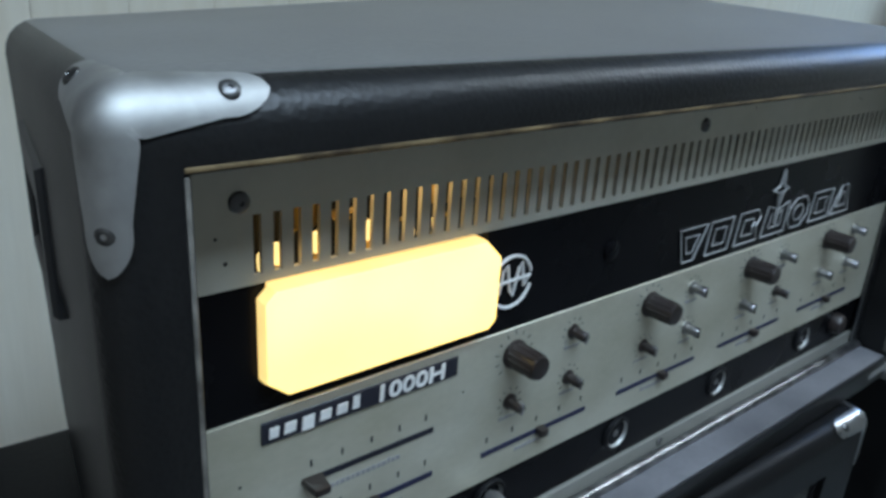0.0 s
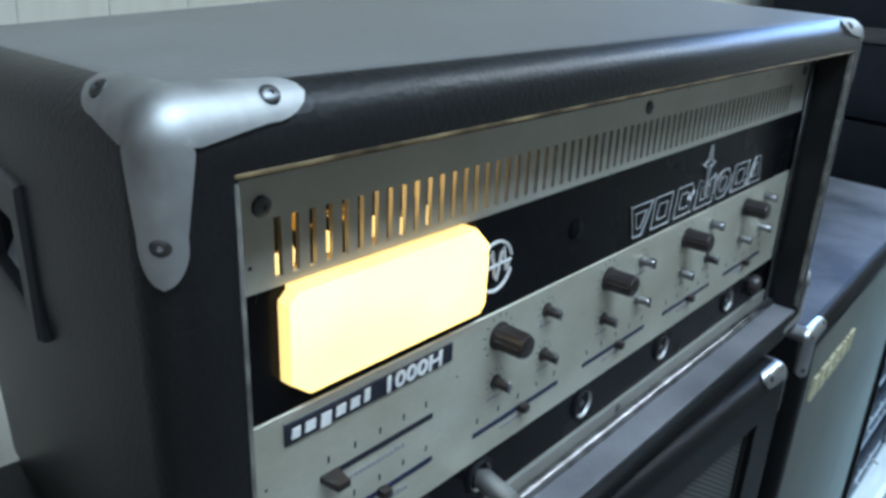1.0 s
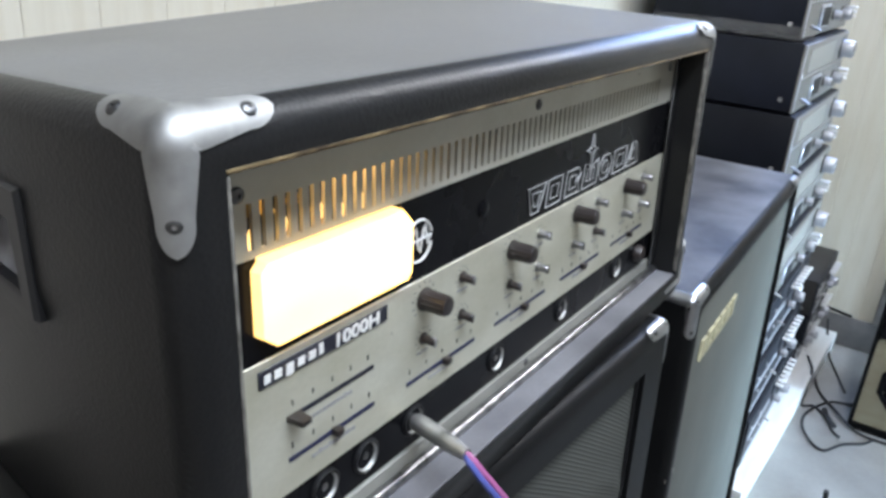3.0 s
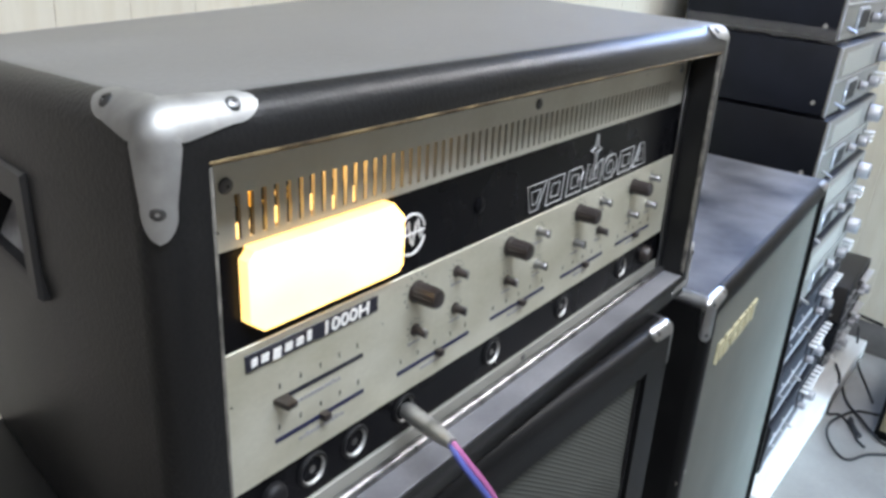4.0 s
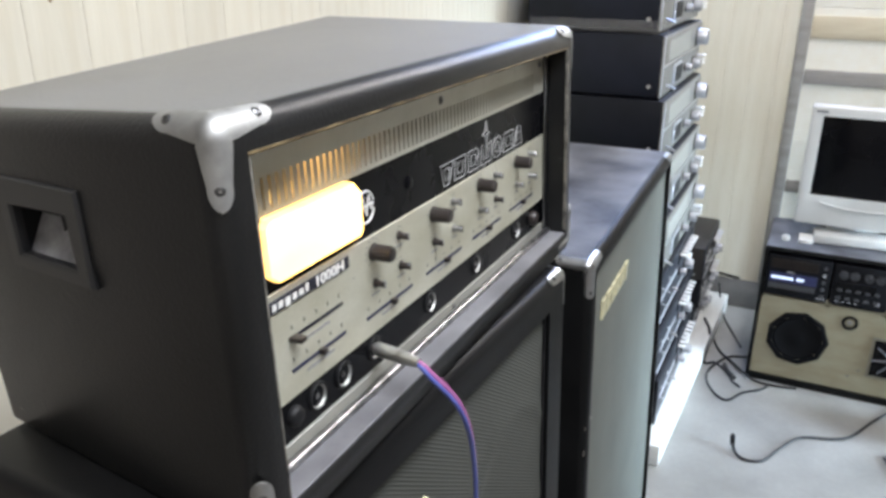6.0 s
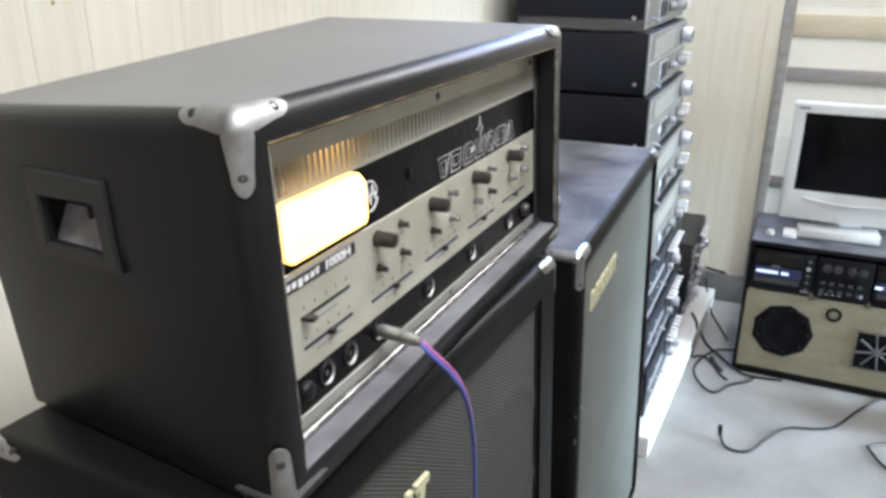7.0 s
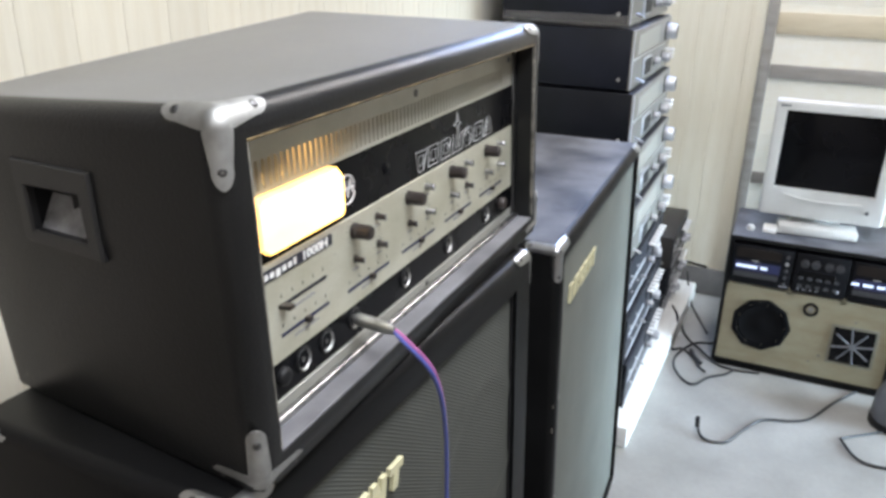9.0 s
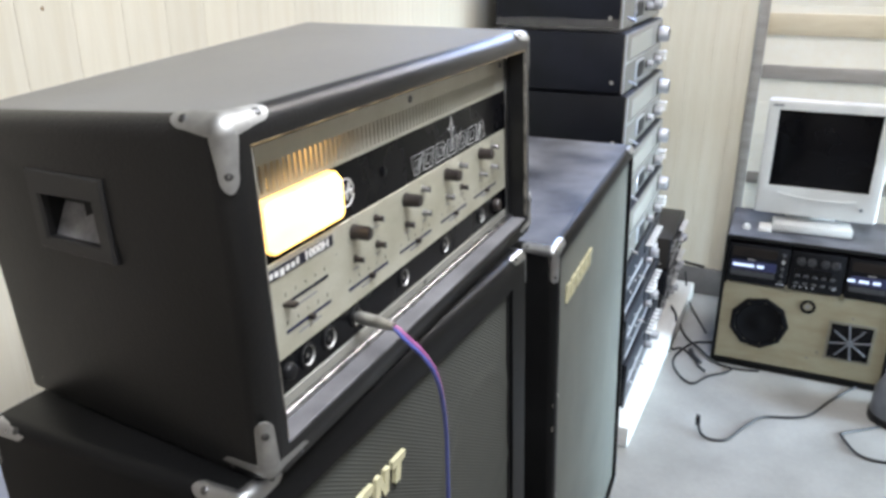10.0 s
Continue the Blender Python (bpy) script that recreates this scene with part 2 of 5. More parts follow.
def thing(name, m, label, category, group="", kind=""):
    ob = new(name)
    ob.empty_display_size = 0.02
    ob.matrix_world = m
    return tagged(ob, label, category, group, kind)


def add_box(bm, a, b, bev=0.0, seg=2):
    r = bmesh.ops.create_cube(bm, size=1)
    vs = r["verts"]
    for v in vs:
        v.co = Vector([(a[i] + b[i]) / 2 + v.co[i] * (b[i] - a[i]) for i in range(3)])
    if bev:
        es = {e for v in vs for e in v.link_edges}
        bmesh.ops.bevel(bm, geom=list(es), offset=bev, segments=seg, profile=0.5, affect="EDGES")
    return bm


def box_bm(a, b, bev=0.0, seg=2):
    return add_box(bmesh.new(), a, b, bev, seg)


def add_lathe(bm, prof, m=Matrix(), n=20):
    """Turn a profile of (radius, height) round the axis z of m."""
    rings = []
    for r, h in prof:
        if r < 1e-6:
            rings.append([bm.verts.new(m @ Vector((0, 0, h)))])
        else:
            rings.append([bm.verts.new(m @ Vector((r * math.cos(2 * math.pi * k / n), r * math.sin(2 * math.pi * k / n), h))) for k in range(n)])
    for a, b in zip(rings, rings[1:]):
        for k in range(n):
            k2 = (k + 1) % n
            if len(a) == 1 and len(b) == 1:
                continue
            if len(a) == 1:
                bm.faces.new((a[0], b[k], b[k2]))
            elif len(b) == 1:
                bm.faces.new((a[k], a[k2], b[0]))
            else:
                bm.faces.new((a[k], a[k2], b[k2], b[k]))
    return bm


def lathe_bm(prof, m=Matrix(), n=20):
    return add_lathe(bmesh.new(), prof, m, n)


FRONT = Matrix.Rotation(radians(90), 4, "X")      # z of a lathe comes out of a front that faces -y


def at(x, y, z, m=FRONT):
    return Matrix.Translation((x, y, z)) @ m


def add_prism(bm, pts, y0, y1):
    """A flat outline of (x, z) points, given depth from y0 to y1."""
    a = [bm.verts.new((x, y0, z)) for x, z in pts]
    b = [bm.verts.new((x, y1, z)) for x, z in pts]
    bm.faces.new(a)
    bm.faces.new(b[::-1])
    for k in range(len(pts)):
        k2 = (k + 1) % len(pts)
        bm.faces.new((a[k2], a[k], b[k], b[k2]))
    return bm


def smooth_line(pts, steps=8):
    ps = [Vector(p) for p in pts]
    ps = [ps[0] * 2 - ps[1], *ps, ps[-1] * 2 - ps[-2]]
    out = []
    for i in range(1, len(ps) - 2):
        p0, p1, p2, p3 = ps[i - 1:i + 3]
        for k in range(steps):
            t = k / steps
            out.append(0.5 * (2 * p1 + (p2 - p0) * t + (2 * p0 - 5 * p1 + 4 * p2 - p3) * t * t + (3 * p1 - p0 - 3 * p2 + p3) * t ** 3))
    return out + [ps[-2]]


def add_tube(bm, pts, r, n=8, steps=8, raw=False):
    line = [Vector(p) for p in pts] if raw else smooth_line(pts, steps)
    rings, up = [], Vector((0.31, 0.17, 0.94))
    for i, p in enumerate(line):
        d = (line[min(i + 1, len(line) - 1)] - line[max(i - 1, 0)]).normalized()
        s = d.cross(up)
        if s.length < 1e-4:
            s = d.cross(Vector((1, 0, 0)))
        s.normalize()
        u = s.cross(d).normalized()
        up = u
        rings.append([bm.verts.new(p + r * (math.cos(2 * math.pi * k / n) * s + math.sin(2 * math.pi * k / n) * u)) for k in range(n)])
    for a, b in zip(rings, rings[1:]):
        for k in range(n):
            bm.faces.new((a[k], a[(k + 1) % n], b[(k + 1) % n], b[k]))
    bm.faces.new(rings[0][::-1])
    bm.faces.new(rings[-1])
    return bm


def tube_bm(pts, r, n=8, steps=8, raw=False):
    return add_tube(bmesh.new(), pts, r, n, steps, raw)


def shell_bm(f, b, opening, y_front, depth, r, r_low=None):
    """A covered wooden case with an open front. f, b: the four corners (x, y, z) of front and back, from bottom left round to
    bottom right, top right, top left; opening: x0, x1, z0, z1; depth: how far the recess goes in; r_low: a sharper bottom edge."""
    bm = bmesh.new()
    F = [bm.verts.new(p) for p in f]
    B = [bm.verts.new(p) for p in b]
    x0, x1, z0, z1 = opening
    q = [(x0, z0), (x1, z0), (x1, z1), (x0, z1)]
    I = [bm.verts.new((x, y_front, z)) for x, z in q]
    D = [bm.verts.new((x, y_front + depth, z)) for x, z in q]
    bm.faces.new(B)
    bm.faces.new(D)
    for k in range(4):
        j = (k + 1) % 4
        bm.faces.new((F[k], F[j], I[j], I[k]))
        bm.faces.new((I[k], I[j], D[j], D[k]))
        bm.faces.new((F[j], F[k], B[k], B[j]))
    bmesh.ops.recalc_face_normals(bm, faces=bm.faces)
    outer = [e for e in bm.edges if all(v in F or v in B for v in e.verts) and not all(v in B for v in e.verts)]
    low = {F[0], F[1], B[0], B[1]}
    if r_low:
        outer = [e for e in outer if not all(v in low for v in e.verts)]
    bmesh.ops.bevel(bm, geom=outer, offset=r, segments=5, profile=0.5, affect="EDGES", clamp_overlap=True)
    if r_low:
        under = min(bm.faces, key=lambda fc: (fc.normal.z, fc.calc_center_median().z))
        bmesh.ops.bevel(bm, geom=list(under.edges), offset=r_low, segments=3, profile=0.5, affect="EDGES", clamp_overlap=True)
    behind = max(bm.faces, key=lambda fc: fc.calc_center_median().y)
    bmesh.ops.bevel(bm, geom=list(behind.edges), offset=min(r, 0.006), segments=3, profile=0.5, affect="EDGES", clamp_overlap=True)
    return bm


def bracket_bm(c, e, r, arm=0.044, tip=0.0084, thick=0.0014):
    """A sheet-metal case corner with three arms. c: the sharp corner; e: three unit ways along its edges."""
    bm = bmesh.new()
    e = [Vector(v) for v in e]
    c = Vector(c)

    def width(s):
        w = tip + (max(r * 1.05, tip * 1.2) - tip) * min(max(1 - (s - r) / (arm - 0.012 - r), 0.0), 1.0)
        rt = 0.010
        if s > arm - rt:
            w *= math.sqrt(max(0.0, 1 - ((s - arm + rt) / rt) ** 2))
        return max(w, 0.0002)

    def on(u, v, i, j, lift):
        p = [0.0, 0.0, 0.0]
        p[i], p[j] = u, v
        q = [max(k, r) for k in p]
        d = Vector([p[k] - q[k] for k in range(3)])
        nn = d.normalized()
        o = Vector(q) + nn * (r + lift)
        return c + e[0] * o[0] + e[1] * o[1] + e[2] * o[2]

    ss = [0.0015 * k for k in range(0, 20)] + [0.03 + 0.001 * k for k in range(0, 40)]
    ss = [s for s in ss if s <= arm]
    for i in range(3):
        for j in range(3):
            if i == j:
                continue
            grid = []
            for s in ss:
                w = min(width(s), s)
                grid.append([(bm.verts.new(on(s, w * k / 7, i, j, thick)), bm.verts.new(on(s, w * k / 7, i, j, -0.0004))) for k in range(8)])
            for a, b in zip(grid, grid[1:]):
                for k in range(7):
                    for side in (0, 1):
                        bm.faces.new((a[k][side], b[k][side], b[k + 1][side], a[k + 1][side]))
                bm.faces.new((a[7][0], b[7][0], b[7][1], a[7][1]))
    bmesh.ops.remove_doubles(bm, verts=bm.verts, dist=0.00012)
    return bm


def add_bracket(parent, c, e, r, mat=None, label="", screws=True, arm=0.044, tip=0.0084):
    r *= 0.70
    c = Vector(c) + (Vector(e[0]) + Vector(e[1]) + Vector(e[2])) * 0.0012
    b = part("corner_bracket", bracket_bm(c, e, r, arm, tip), mat or ALU, parent, label)
    if screws:
        e = [Vector(v) for v in e]
        for i in range(3):
            j, k = (i + 1) % 3, (i + 2) % 3
            nrm = -(e[j] + e[k]).normalized()
            p = Vector(c) + e[i] * (arm - 0.010) + (e[j] + e[k]) * r + nrm * (r + 0.0015)
            m = Matrix.Translation(p) @ nrm.to_track_quat("Z", "Y").to_matrix().to_4x4()
            part("screw", lathe_bm([(0.0027, -0.0005), (0.0026, 0.0004), (0.0018, 0.0010), (0.0008, 0.0010), (0.0006, 0.0004), (0, 0.0004)], m, 14), STEEL, b)
    return b


EX, EY, EZ = Vector((1, 0, 0)), Vector((0, 1, 0)), Vector((0, 0, 1))

# ---------------- room ----------------
X0, X1, Y0, Y1, ZC = -0.9, 3.22, -2.6, 0.62, 2.5


def structure(name, bm, mat, label, category):
    return tagged(part(name, bm, mat, None, "", False), label, category, "", "structure")


floor = structure("floor", box_bm((X0 - 0.1, Y0 - 0.1, -0.1), (X1 + 0.2, Y1 + 0.2, 0)), CONCRETE, "pale grey smooth concrete floor, lightly stained", "floor")
ceiling = structure("ceiling", box_bm((X0 - 0.1, Y0 - 0.1, ZC), (X1 + 0.2, Y1 + 0.2, ZC + 0.1)), CEIL, "plain white painted ceiling over the room", "ceiling")
wall_north = structure("wall_north", box_bm((X0 - 0.1, Y1 + 0.012, 0), (X1 + 0.2, Y1 + 0.12, ZC)), PINE, "wall clad with pale varnished pine boards", "wall")

def wall_with_window(name, axis, lo, hi, at_, w0, w1, z0, z1, label, mat):
    bm = bmesh.new()

    def slab(a0, a1, b0, b1):
        if axis == "x":
            add_box(bm, (a0, at_, b0), (a1, at_ + 0.12, b1))
        else:
            add_box(bm, (at_, a0, b0), (at_ + 0.12, a1, b1))
    slab(lo, w0, 0, ZC)
    slab(w1, hi, 0, ZC)
    if z0 > 0:
        slab(w0, w1, 0, z0)
    slab(w0, w1, z1, ZC)
    return structure(name, bm, mat, label, "wall")


# south and west walls are unseen, kept brown so they return less fill
wall_with_window("wall_south", "x", X0 - 0.1, X1 + 0.1, Y0 - 0.02, 2.0, 2.9, 0.0, 2.05, "plain brown unseen wall with an open doorway", UNSEEN_WOOD)
WY0, WY1, WZ0, WZ1 = -0.12, 0.56, 1.78, 2.36
wall_east = wall_with_window("wall_east", "y", Y0 - 0.1, Y1 + 0.01, X1 + 0.012, WY0, WY1, WZ0, WZ1, "wall clad with pale boards above a cement footing", PINE)
window = tagged(new("window_1"), "high two-pane window in a white frame, bluish daylight", "window", "", "structure")
window.location = (X1 + 0.03, 0, 0)
for a, b in (((0, WY0, WZ0), (0.05, WY1, WZ0 + 0.045)), ((0, WY0, WZ1 - 0.045), (0.05, WY1, WZ1)), ((0, WY0, WZ0 + 0.045), (0.05, WY0 + 0.045, WZ1 - 0.045)),
             ((0, WY1 - 0.045, WZ0 + 0.045), (0.05, WY1, WZ1 - 0.045)), ((0, 0.20, WZ0 + 0.045), (0.05, 0.24, WZ1 - 0.045))):
    part("window_frame", box_bm(a, b, 0.004), PLASTIC_W, window)
for a, b in ((WY0 + 0.045, 0.20), (0.24, WY1 - 0.045)):
    pane = part("pane", box_bm((0.02, a, WZ0 + 0.045), (0.024, b, WZ1 - 0.045)), PANE, window)
    pane.visible_shadow = False
wall_west = structure("wall_west", box_bm((X0 - 0.12, Y0 + 0.1, 0), (X0, Y1 + 0.01, ZC)), UNSEEN_WOOD, "plain brown unseen wall closing the room", "wall")

strip = thing("strip_light", pose(1.95, -0.38, ZC), "long white strip light with a lit tube under the ceiling", "ceiling light")
part("housing", box_bm((-1.2, -0.05, -0.05), (1.2, 0.05, -0.001), 0.006), PLASTIC_W, strip)
part("tube", tube_bm([(-1.15, 0, -0.066), (1.15, 0, -0.066)], 0.013, 12, 1), TUBE, strip, "lit white tube")
panel_light = thing("panel_light", pose(0.04, -0.57, ZC), "flat bluish-white light panel under the ceiling", "ceiling light")
part("housing", box_bm((-0.53, -0.24, -0.05), (0.53, 0.24, -0.001), 0.006), PLASTIC_W, panel_light)
part("diffuser", box_bm((-0.50, -0.21, -0.056), (0.50, 0.21, -0.0495), 0.002), TUBE, panel_light, "lit diffuser")

# ---------------- amplifier head ----------------
HEAD = pose(0, 0, 1.261, -2.5)
head = thing("amplifier_head", HEAD, "black leatherette amplifier head with cream front panel and lit amber window", "amplifier")
HX0, HX1, HZ0, HZ1, HY = 0.0270, 0.5475, -0.0680, 0.1585, -0.0235
RH = 0.015
front = [(HX0, HY, HZ0), (HX1, HY, HZ0), (HX1, HY, HZ1), (HX0, HY, HZ1)]
back = [(0.0680, 0.236, -0.0700), (0.522, 0.236, -0.0680), (0.518, 0.242, 0.1725), (0.0640, 0.242, 0.1455)]
OX0, OX1, OZ0, OZ1, YP = 0.0480, 0.527, -0.0520, 0.1390, 0.0
case_bm = shell_bm(front, back, (OX0, OX1, OZ0, OZ1), HY, 0.10, RH, 0.0030)
bmesh.ops.recalc_face_normals(case_bm, faces=case_bm.faces)
# upward faces take the lightened copy, so the top looks more strongly lit
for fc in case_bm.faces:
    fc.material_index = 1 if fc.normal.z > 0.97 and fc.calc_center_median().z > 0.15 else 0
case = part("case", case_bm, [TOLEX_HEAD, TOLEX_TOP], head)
cutter = part("cutter", box_bm((-0.03, -0.0310, -0.0205), (0.032, 0.0310, 0.0145)), TOLEX_HEAD, None, "", False)
HANDLE = pose(0.0497, 0.1262, 0.0856, 0, 0, -8.5)
cutter.matrix_world = HEAD @ HANDLE
cut_mod = case.modifiers.new("recess", "BOOLEAN")
cut_mod.operation, cut_mod.object, cut_mod.solver = "DIFFERENCE", cutter, "EXACT"
bpy.context.view_layer.update()
case_mesh = bpy.data.meshes.new_from_object(case.evaluated_get(bpy.context.evaluated_depsgraph_get()))
case.modifiers.clear()
case.data = case_mesh
bpy.data.objects.remove(cutter)
# inner lip of the opening
lip = bmesh.new()
for a, b in (((OX0, HY + 0.0005, OZ1 - 0.0018), (OX1, YP + 0.004, OZ1 + 0.001)), ((OX0 - 0.001, HY + 0.0005, OZ0), (OX0 + 0.0018, YP + 0.004, OZ1))):
    add_box(lip, a, b, 0.0006, 1)
part("opening_lining", lip, INNER, head)
part("shelf", box_bm((OX0 + 0.002, HY + 0.001, OZ0 - 0.0006), (OX1 - 0.001, YP + 0.006, OZ0 + 0.0012), 0.0005, 1), material("worn_grey_shelf_vinyl", (0.185, 0.183, 0.195), 0.5, 0, 0.25, 20, 400, 0.1, dark=(0.105, 0.104, 0.112)), head, "worn grey vinyl shelf edge")

# corner brackets
TAPER = Vector((0.0400, 0.2635, -0.002)).normalized()
for c, e, r_corner in (((HX0, HY, HZ1), (EX, TAPER, -EZ), RH), ((HX0, HY, HZ0), (EX, TAPER, EZ), 0.007),
                       ((HX1, HY, HZ1), (-EX, EY, -EZ), RH), ((HX1, HY, HZ0), (-EX, EY, EZ), 0.007)):
    add_bracket(head, c, e, r_corner, ALU, "dull aluminium corner cap with three screws", arm=0.042, tip=0.0080)

add_bracket(head, (0.0680, 0.236, -0.0700), (EX, -TAPER, EZ), RH, ALU, "dull aluminium corner cap with three screws")

# vent plate with a row of slots
vp = bmesh.new()
VZ0, VZ1, SZ0, SZ1 = 0.0965, OZ1, 0.0994, 0.1172
add_box(vp, (OX0 + 0.001, YP, SZ1), (OX1 - 0.001, YP + 0.0018, VZ1 - 0.0008))
add_box(vp, (OX0 + 0.001, YP, VZ0), (OX1 - 0.001, YP + 0.0018, SZ0))
SP, SW, S0, NS = 0.00623, 0.0025, 0.0762, 67
xs = OX0 + 0.001
for k in range(NS):
    add_box(vp, (xs, YP, SZ0), (S0 + k * SP - SW / 2, YP + 0.0018, SZ1))
    xs = S0 + k * SP + SW / 2
add_box(vp, (xs, YP, SZ0), (OX1 - 0.001, YP + 0.0018, SZ1))
vent_plate = part("vent_plate", vp, VENT, head, "pale metal plate with many vertical slots", False)
for x, z in ((0.0712, 0.1213), (0.290, 0.1238), (0.508, 0.1245)):
    part("screw", lathe_bm([(0.0032, 0), (0.003, 0.0007), (0.002, 0.0012), (0.0008, 0.0012), (0.0007, 0.0006), (0, 0.0006)], at(x, YP, z), 14), STEEL, head)

# black band, cream control panel, black socket strip, lower strip
LX0, LX1, LZ0, LZ1 = 0.0755, 0.1675, 0.0598, 0.0953
band = bmesh.new()
add_box(band, (OX0 + 0.001, YP + 0.0004, 0.0540), (LX0 + 0.003, YP + 0.003, VZ0 - 0.0002))
add_box(band, (LX1 - 0.003, YP + 0.0004, 0.0540), (OX1 - 0.001, YP + 0.003, VZ0 - 0.0002))
add_box(band, (LX0 + 0.003, YP + 0.0004, 0.0540), (LX1 - 0.003, YP + 0.003, LZ0 + 0.002))
part("black_band", band, BAND, head, "gloss black name band", False)
part("control_panel", box_bm((OX0 + 0.001, YP - 0.0002, -0.0138), (OX1 - 0.001, YP + 0.0022, 0.0538), 0.0004, 1), FACE, head, "cream control panel with printed scales")
strip_bm = bmesh.new()
add_box(strip_bm, (OX0 + 0.001, YP + 0.0016, -0.0400), (OX1 - 0.001, YP + 0.004, -0.0140))
part("socket_strip", strip_bm, BAND, head, "black strip with round sockets", False)
part("lower_strip", box_bm((OX0 + 0.001, YP - 0.0002, -0.0500), (OX1 - 0.001, YP + 0.0022, -0.0402), 0.0004, 1), VENT_LOW, head, "dull grey lower strip")
part("chrome_rod", tube_bm([(OX0 + 0.003, YP - 0.0036, -0.0500), (OX1 - 0.002, YP - 0.0036, -0.0500)], 0.0036, 12, 1), ROD, head, "chrome rod along the foot of the panel")
for x, z in ((0.300, -0.0445),):
    part("screw", lathe_bm([(0.0026, 0), (0.0024, 0.0008), (0.0012, 0.0012), (0, 0.0012)], at(x, YP, z), 12), STEEL, head)
# worn metal beading round the panel
part("top_beading", box_bm((OX0, HY - 0.0004, OZ1 - 0.0011), (OX1, HY + 0.003, OZ1 + 0.0002), 0.0004), GOLD, head, "worn gilt beading along the opening")
part("side_beading", box_bm((OX0 - 0.0002, HY - 0.0004, OZ0 + 0.004), (OX0 + 0.0012, HY + 0.003, OZ1 - 0.002), 0.0004), BRUSHED, head, "scuffed metal edging of the opening")
part("side_beading", box_bm((OX1 - 0.0012, HY - 0.0004, OZ0 + 0.004), (OX1 + 0.0002, HY + 0.003, OZ1 - 0.002), 0.0004), BRUSHED, head, "scuffed metal edging of the opening")
part("end_trim", box_bm((0.5175, YP - 0.003, OZ0 + 0.002), (0.5262, YP - 0.0004, OZ1 - 0.002), 0.001, 1), STEEL, head, "scuffed steel end trim")

for x, z, r in ((0.0665, 0.0865 + 0.018, 0.0007), (0.0640, 0.1120, 0.0005), (0.205, 0.1335, 0.0006), (0.330, 0.1285, 0.0005), (0.4410, 0.1260, 0.0006), (0.1580, 0.0335, 0.0005), (0.068, 0.030, 0.0006)):
    part("dark_speck", lathe_bm([(r, 0.0), (r * 0.6, 0.0002), (0, 0.0002)], at(x, YP - 0.0002, z), 8), PRINT, head)

# lit window: a slab with cut corners
lw = bmesh.new()
cA, cB = 0.0075, 0.0035
outline = [(LX0 + cA, LZ0), (LX1 - cB, LZ0), (LX1, LZ0 + cB), (LX1, LZ1 - cA), (LX1 - cA, LZ1), (LX0 + cB, LZ1), (LX0, LZ1 - cB), (LX0, LZ0 + cA * 0.8)]
add_prism(lw, outline, YP - 0.005, YP + 0.006)
bmesh.ops.bevel(lw, geom=[ed for ed in lw.edges if all(v.co.y < 0 for v in ed.verts)], offset=0.0016, segments=2, profile=0.5, affect="EDGES")
bmesh.ops.recalc_face_normals(lw, faces=lw.faces)
for fc in lw.faces:
    fc.material_index = 0 if fc.normal.y < -0.5 else 1
part("lit_window", lw, [LAMP, LAMP_RIM], head, "glowing amber plastic window")

# what shows through the slots: chassis, bulbs and valves
part("chassis", box_bm((0.06, 0.06, -0.05), (0.52, 0.13, 0.100), 0.003, 1), INNER, head)
for k, (x, y, z) in enumerate(((0.0828, 0.010, 0.0955), (0.0885, 0.012, 0.0965), (0.1011, 0.010, 0.0985), (0.1200, 0.009, 0.0995), (0.138, 0.012, 0.094), (0.152, 0.014, 0.095))):
    b = part("bulb", lathe_bm([(0, 0.0062), (0.0015, 0.0058), (0.0021, 0.004), (0.0019, 0.001), (0.0016, -0.001)], Matrix.Translation((x, y, z)), 12), BULB, head, "small lit bulb")
    part("bulb_socket", lathe_bm([(0.0022, -0.010), (0.0024, -0.009), (0.0024, -0.001), (0.0018, -0.0005)], Matrix.Translation((x, y, z)), 12), BRASS, b)
rnd = random.Random(12)
for k in range(16):
    x, y, z = rnd.uniform(0.076, 0.165), rnd.uniform(0.007, 0.022), rnd.uniform(0.098, 0.1125)
    part("solder_lug", tube_bm([(x - 0.003, y, z), (x, y - 0.001, z + rnd.uniform(-0.001, 0.002)), (x + 0.003, y, z + rnd.uniform(-0.003, 0.003))], 0.0007, 6, 3), BRASS, head)
for x, z, h in ((0.080, 0.096, 0.012), (0.112, 0.096, 0.014), (0.172, 0.096, 0.013), (0.190, 0.096, 0.016), (0.23, 0.095, 0.02), (0.30, 0.095, 0.02)):
    part("capacitor", lathe_bm([(0.0055, 0), (0.0058, 0.001), (0.0058, h), (0.005, h + 0.001), (0, h + 0.001)], Matrix.Translation((x, 0.040, z)), 14), BRASS, head)
glow_d = bpy.data.lights.new("panel_bulb_light", "POINT")
glow_d.energy, glow_d.color, glow_d.shadow_soft_size = 0.09, (1.0, 0.60, 0.22), 0.02
glow_l = new("panel_bulb_light", glow_d)
glow_l.matrix_world = HEAD @ Matrix.Translation((0.110, 0.026, 0.112))

# emblem ring with a zigzag, on the black band
em = bmesh.new()
EXC, EZC, ER = 0.1778, 0.0742, 0.0103
add_tube(em, [(EXC + ER * math.cos(a), YP - 0.0002, EZC + ER * math.sin(a)) for a in [math.radians(15 + k * 330 / 36) for k in range(37)]], 0.0007, 6, 1, True)
zz = [(-0.0085, -0.001), (-0.006, -0.004), (-0.0045, 0.005), (-0.0025, 0.007), (-0.0005, -0.004), (0.001, -0.006), (0.0035, 0.005), (0.005, 0.007), (0.0068, -0.003), (0.009, 0.0005)]
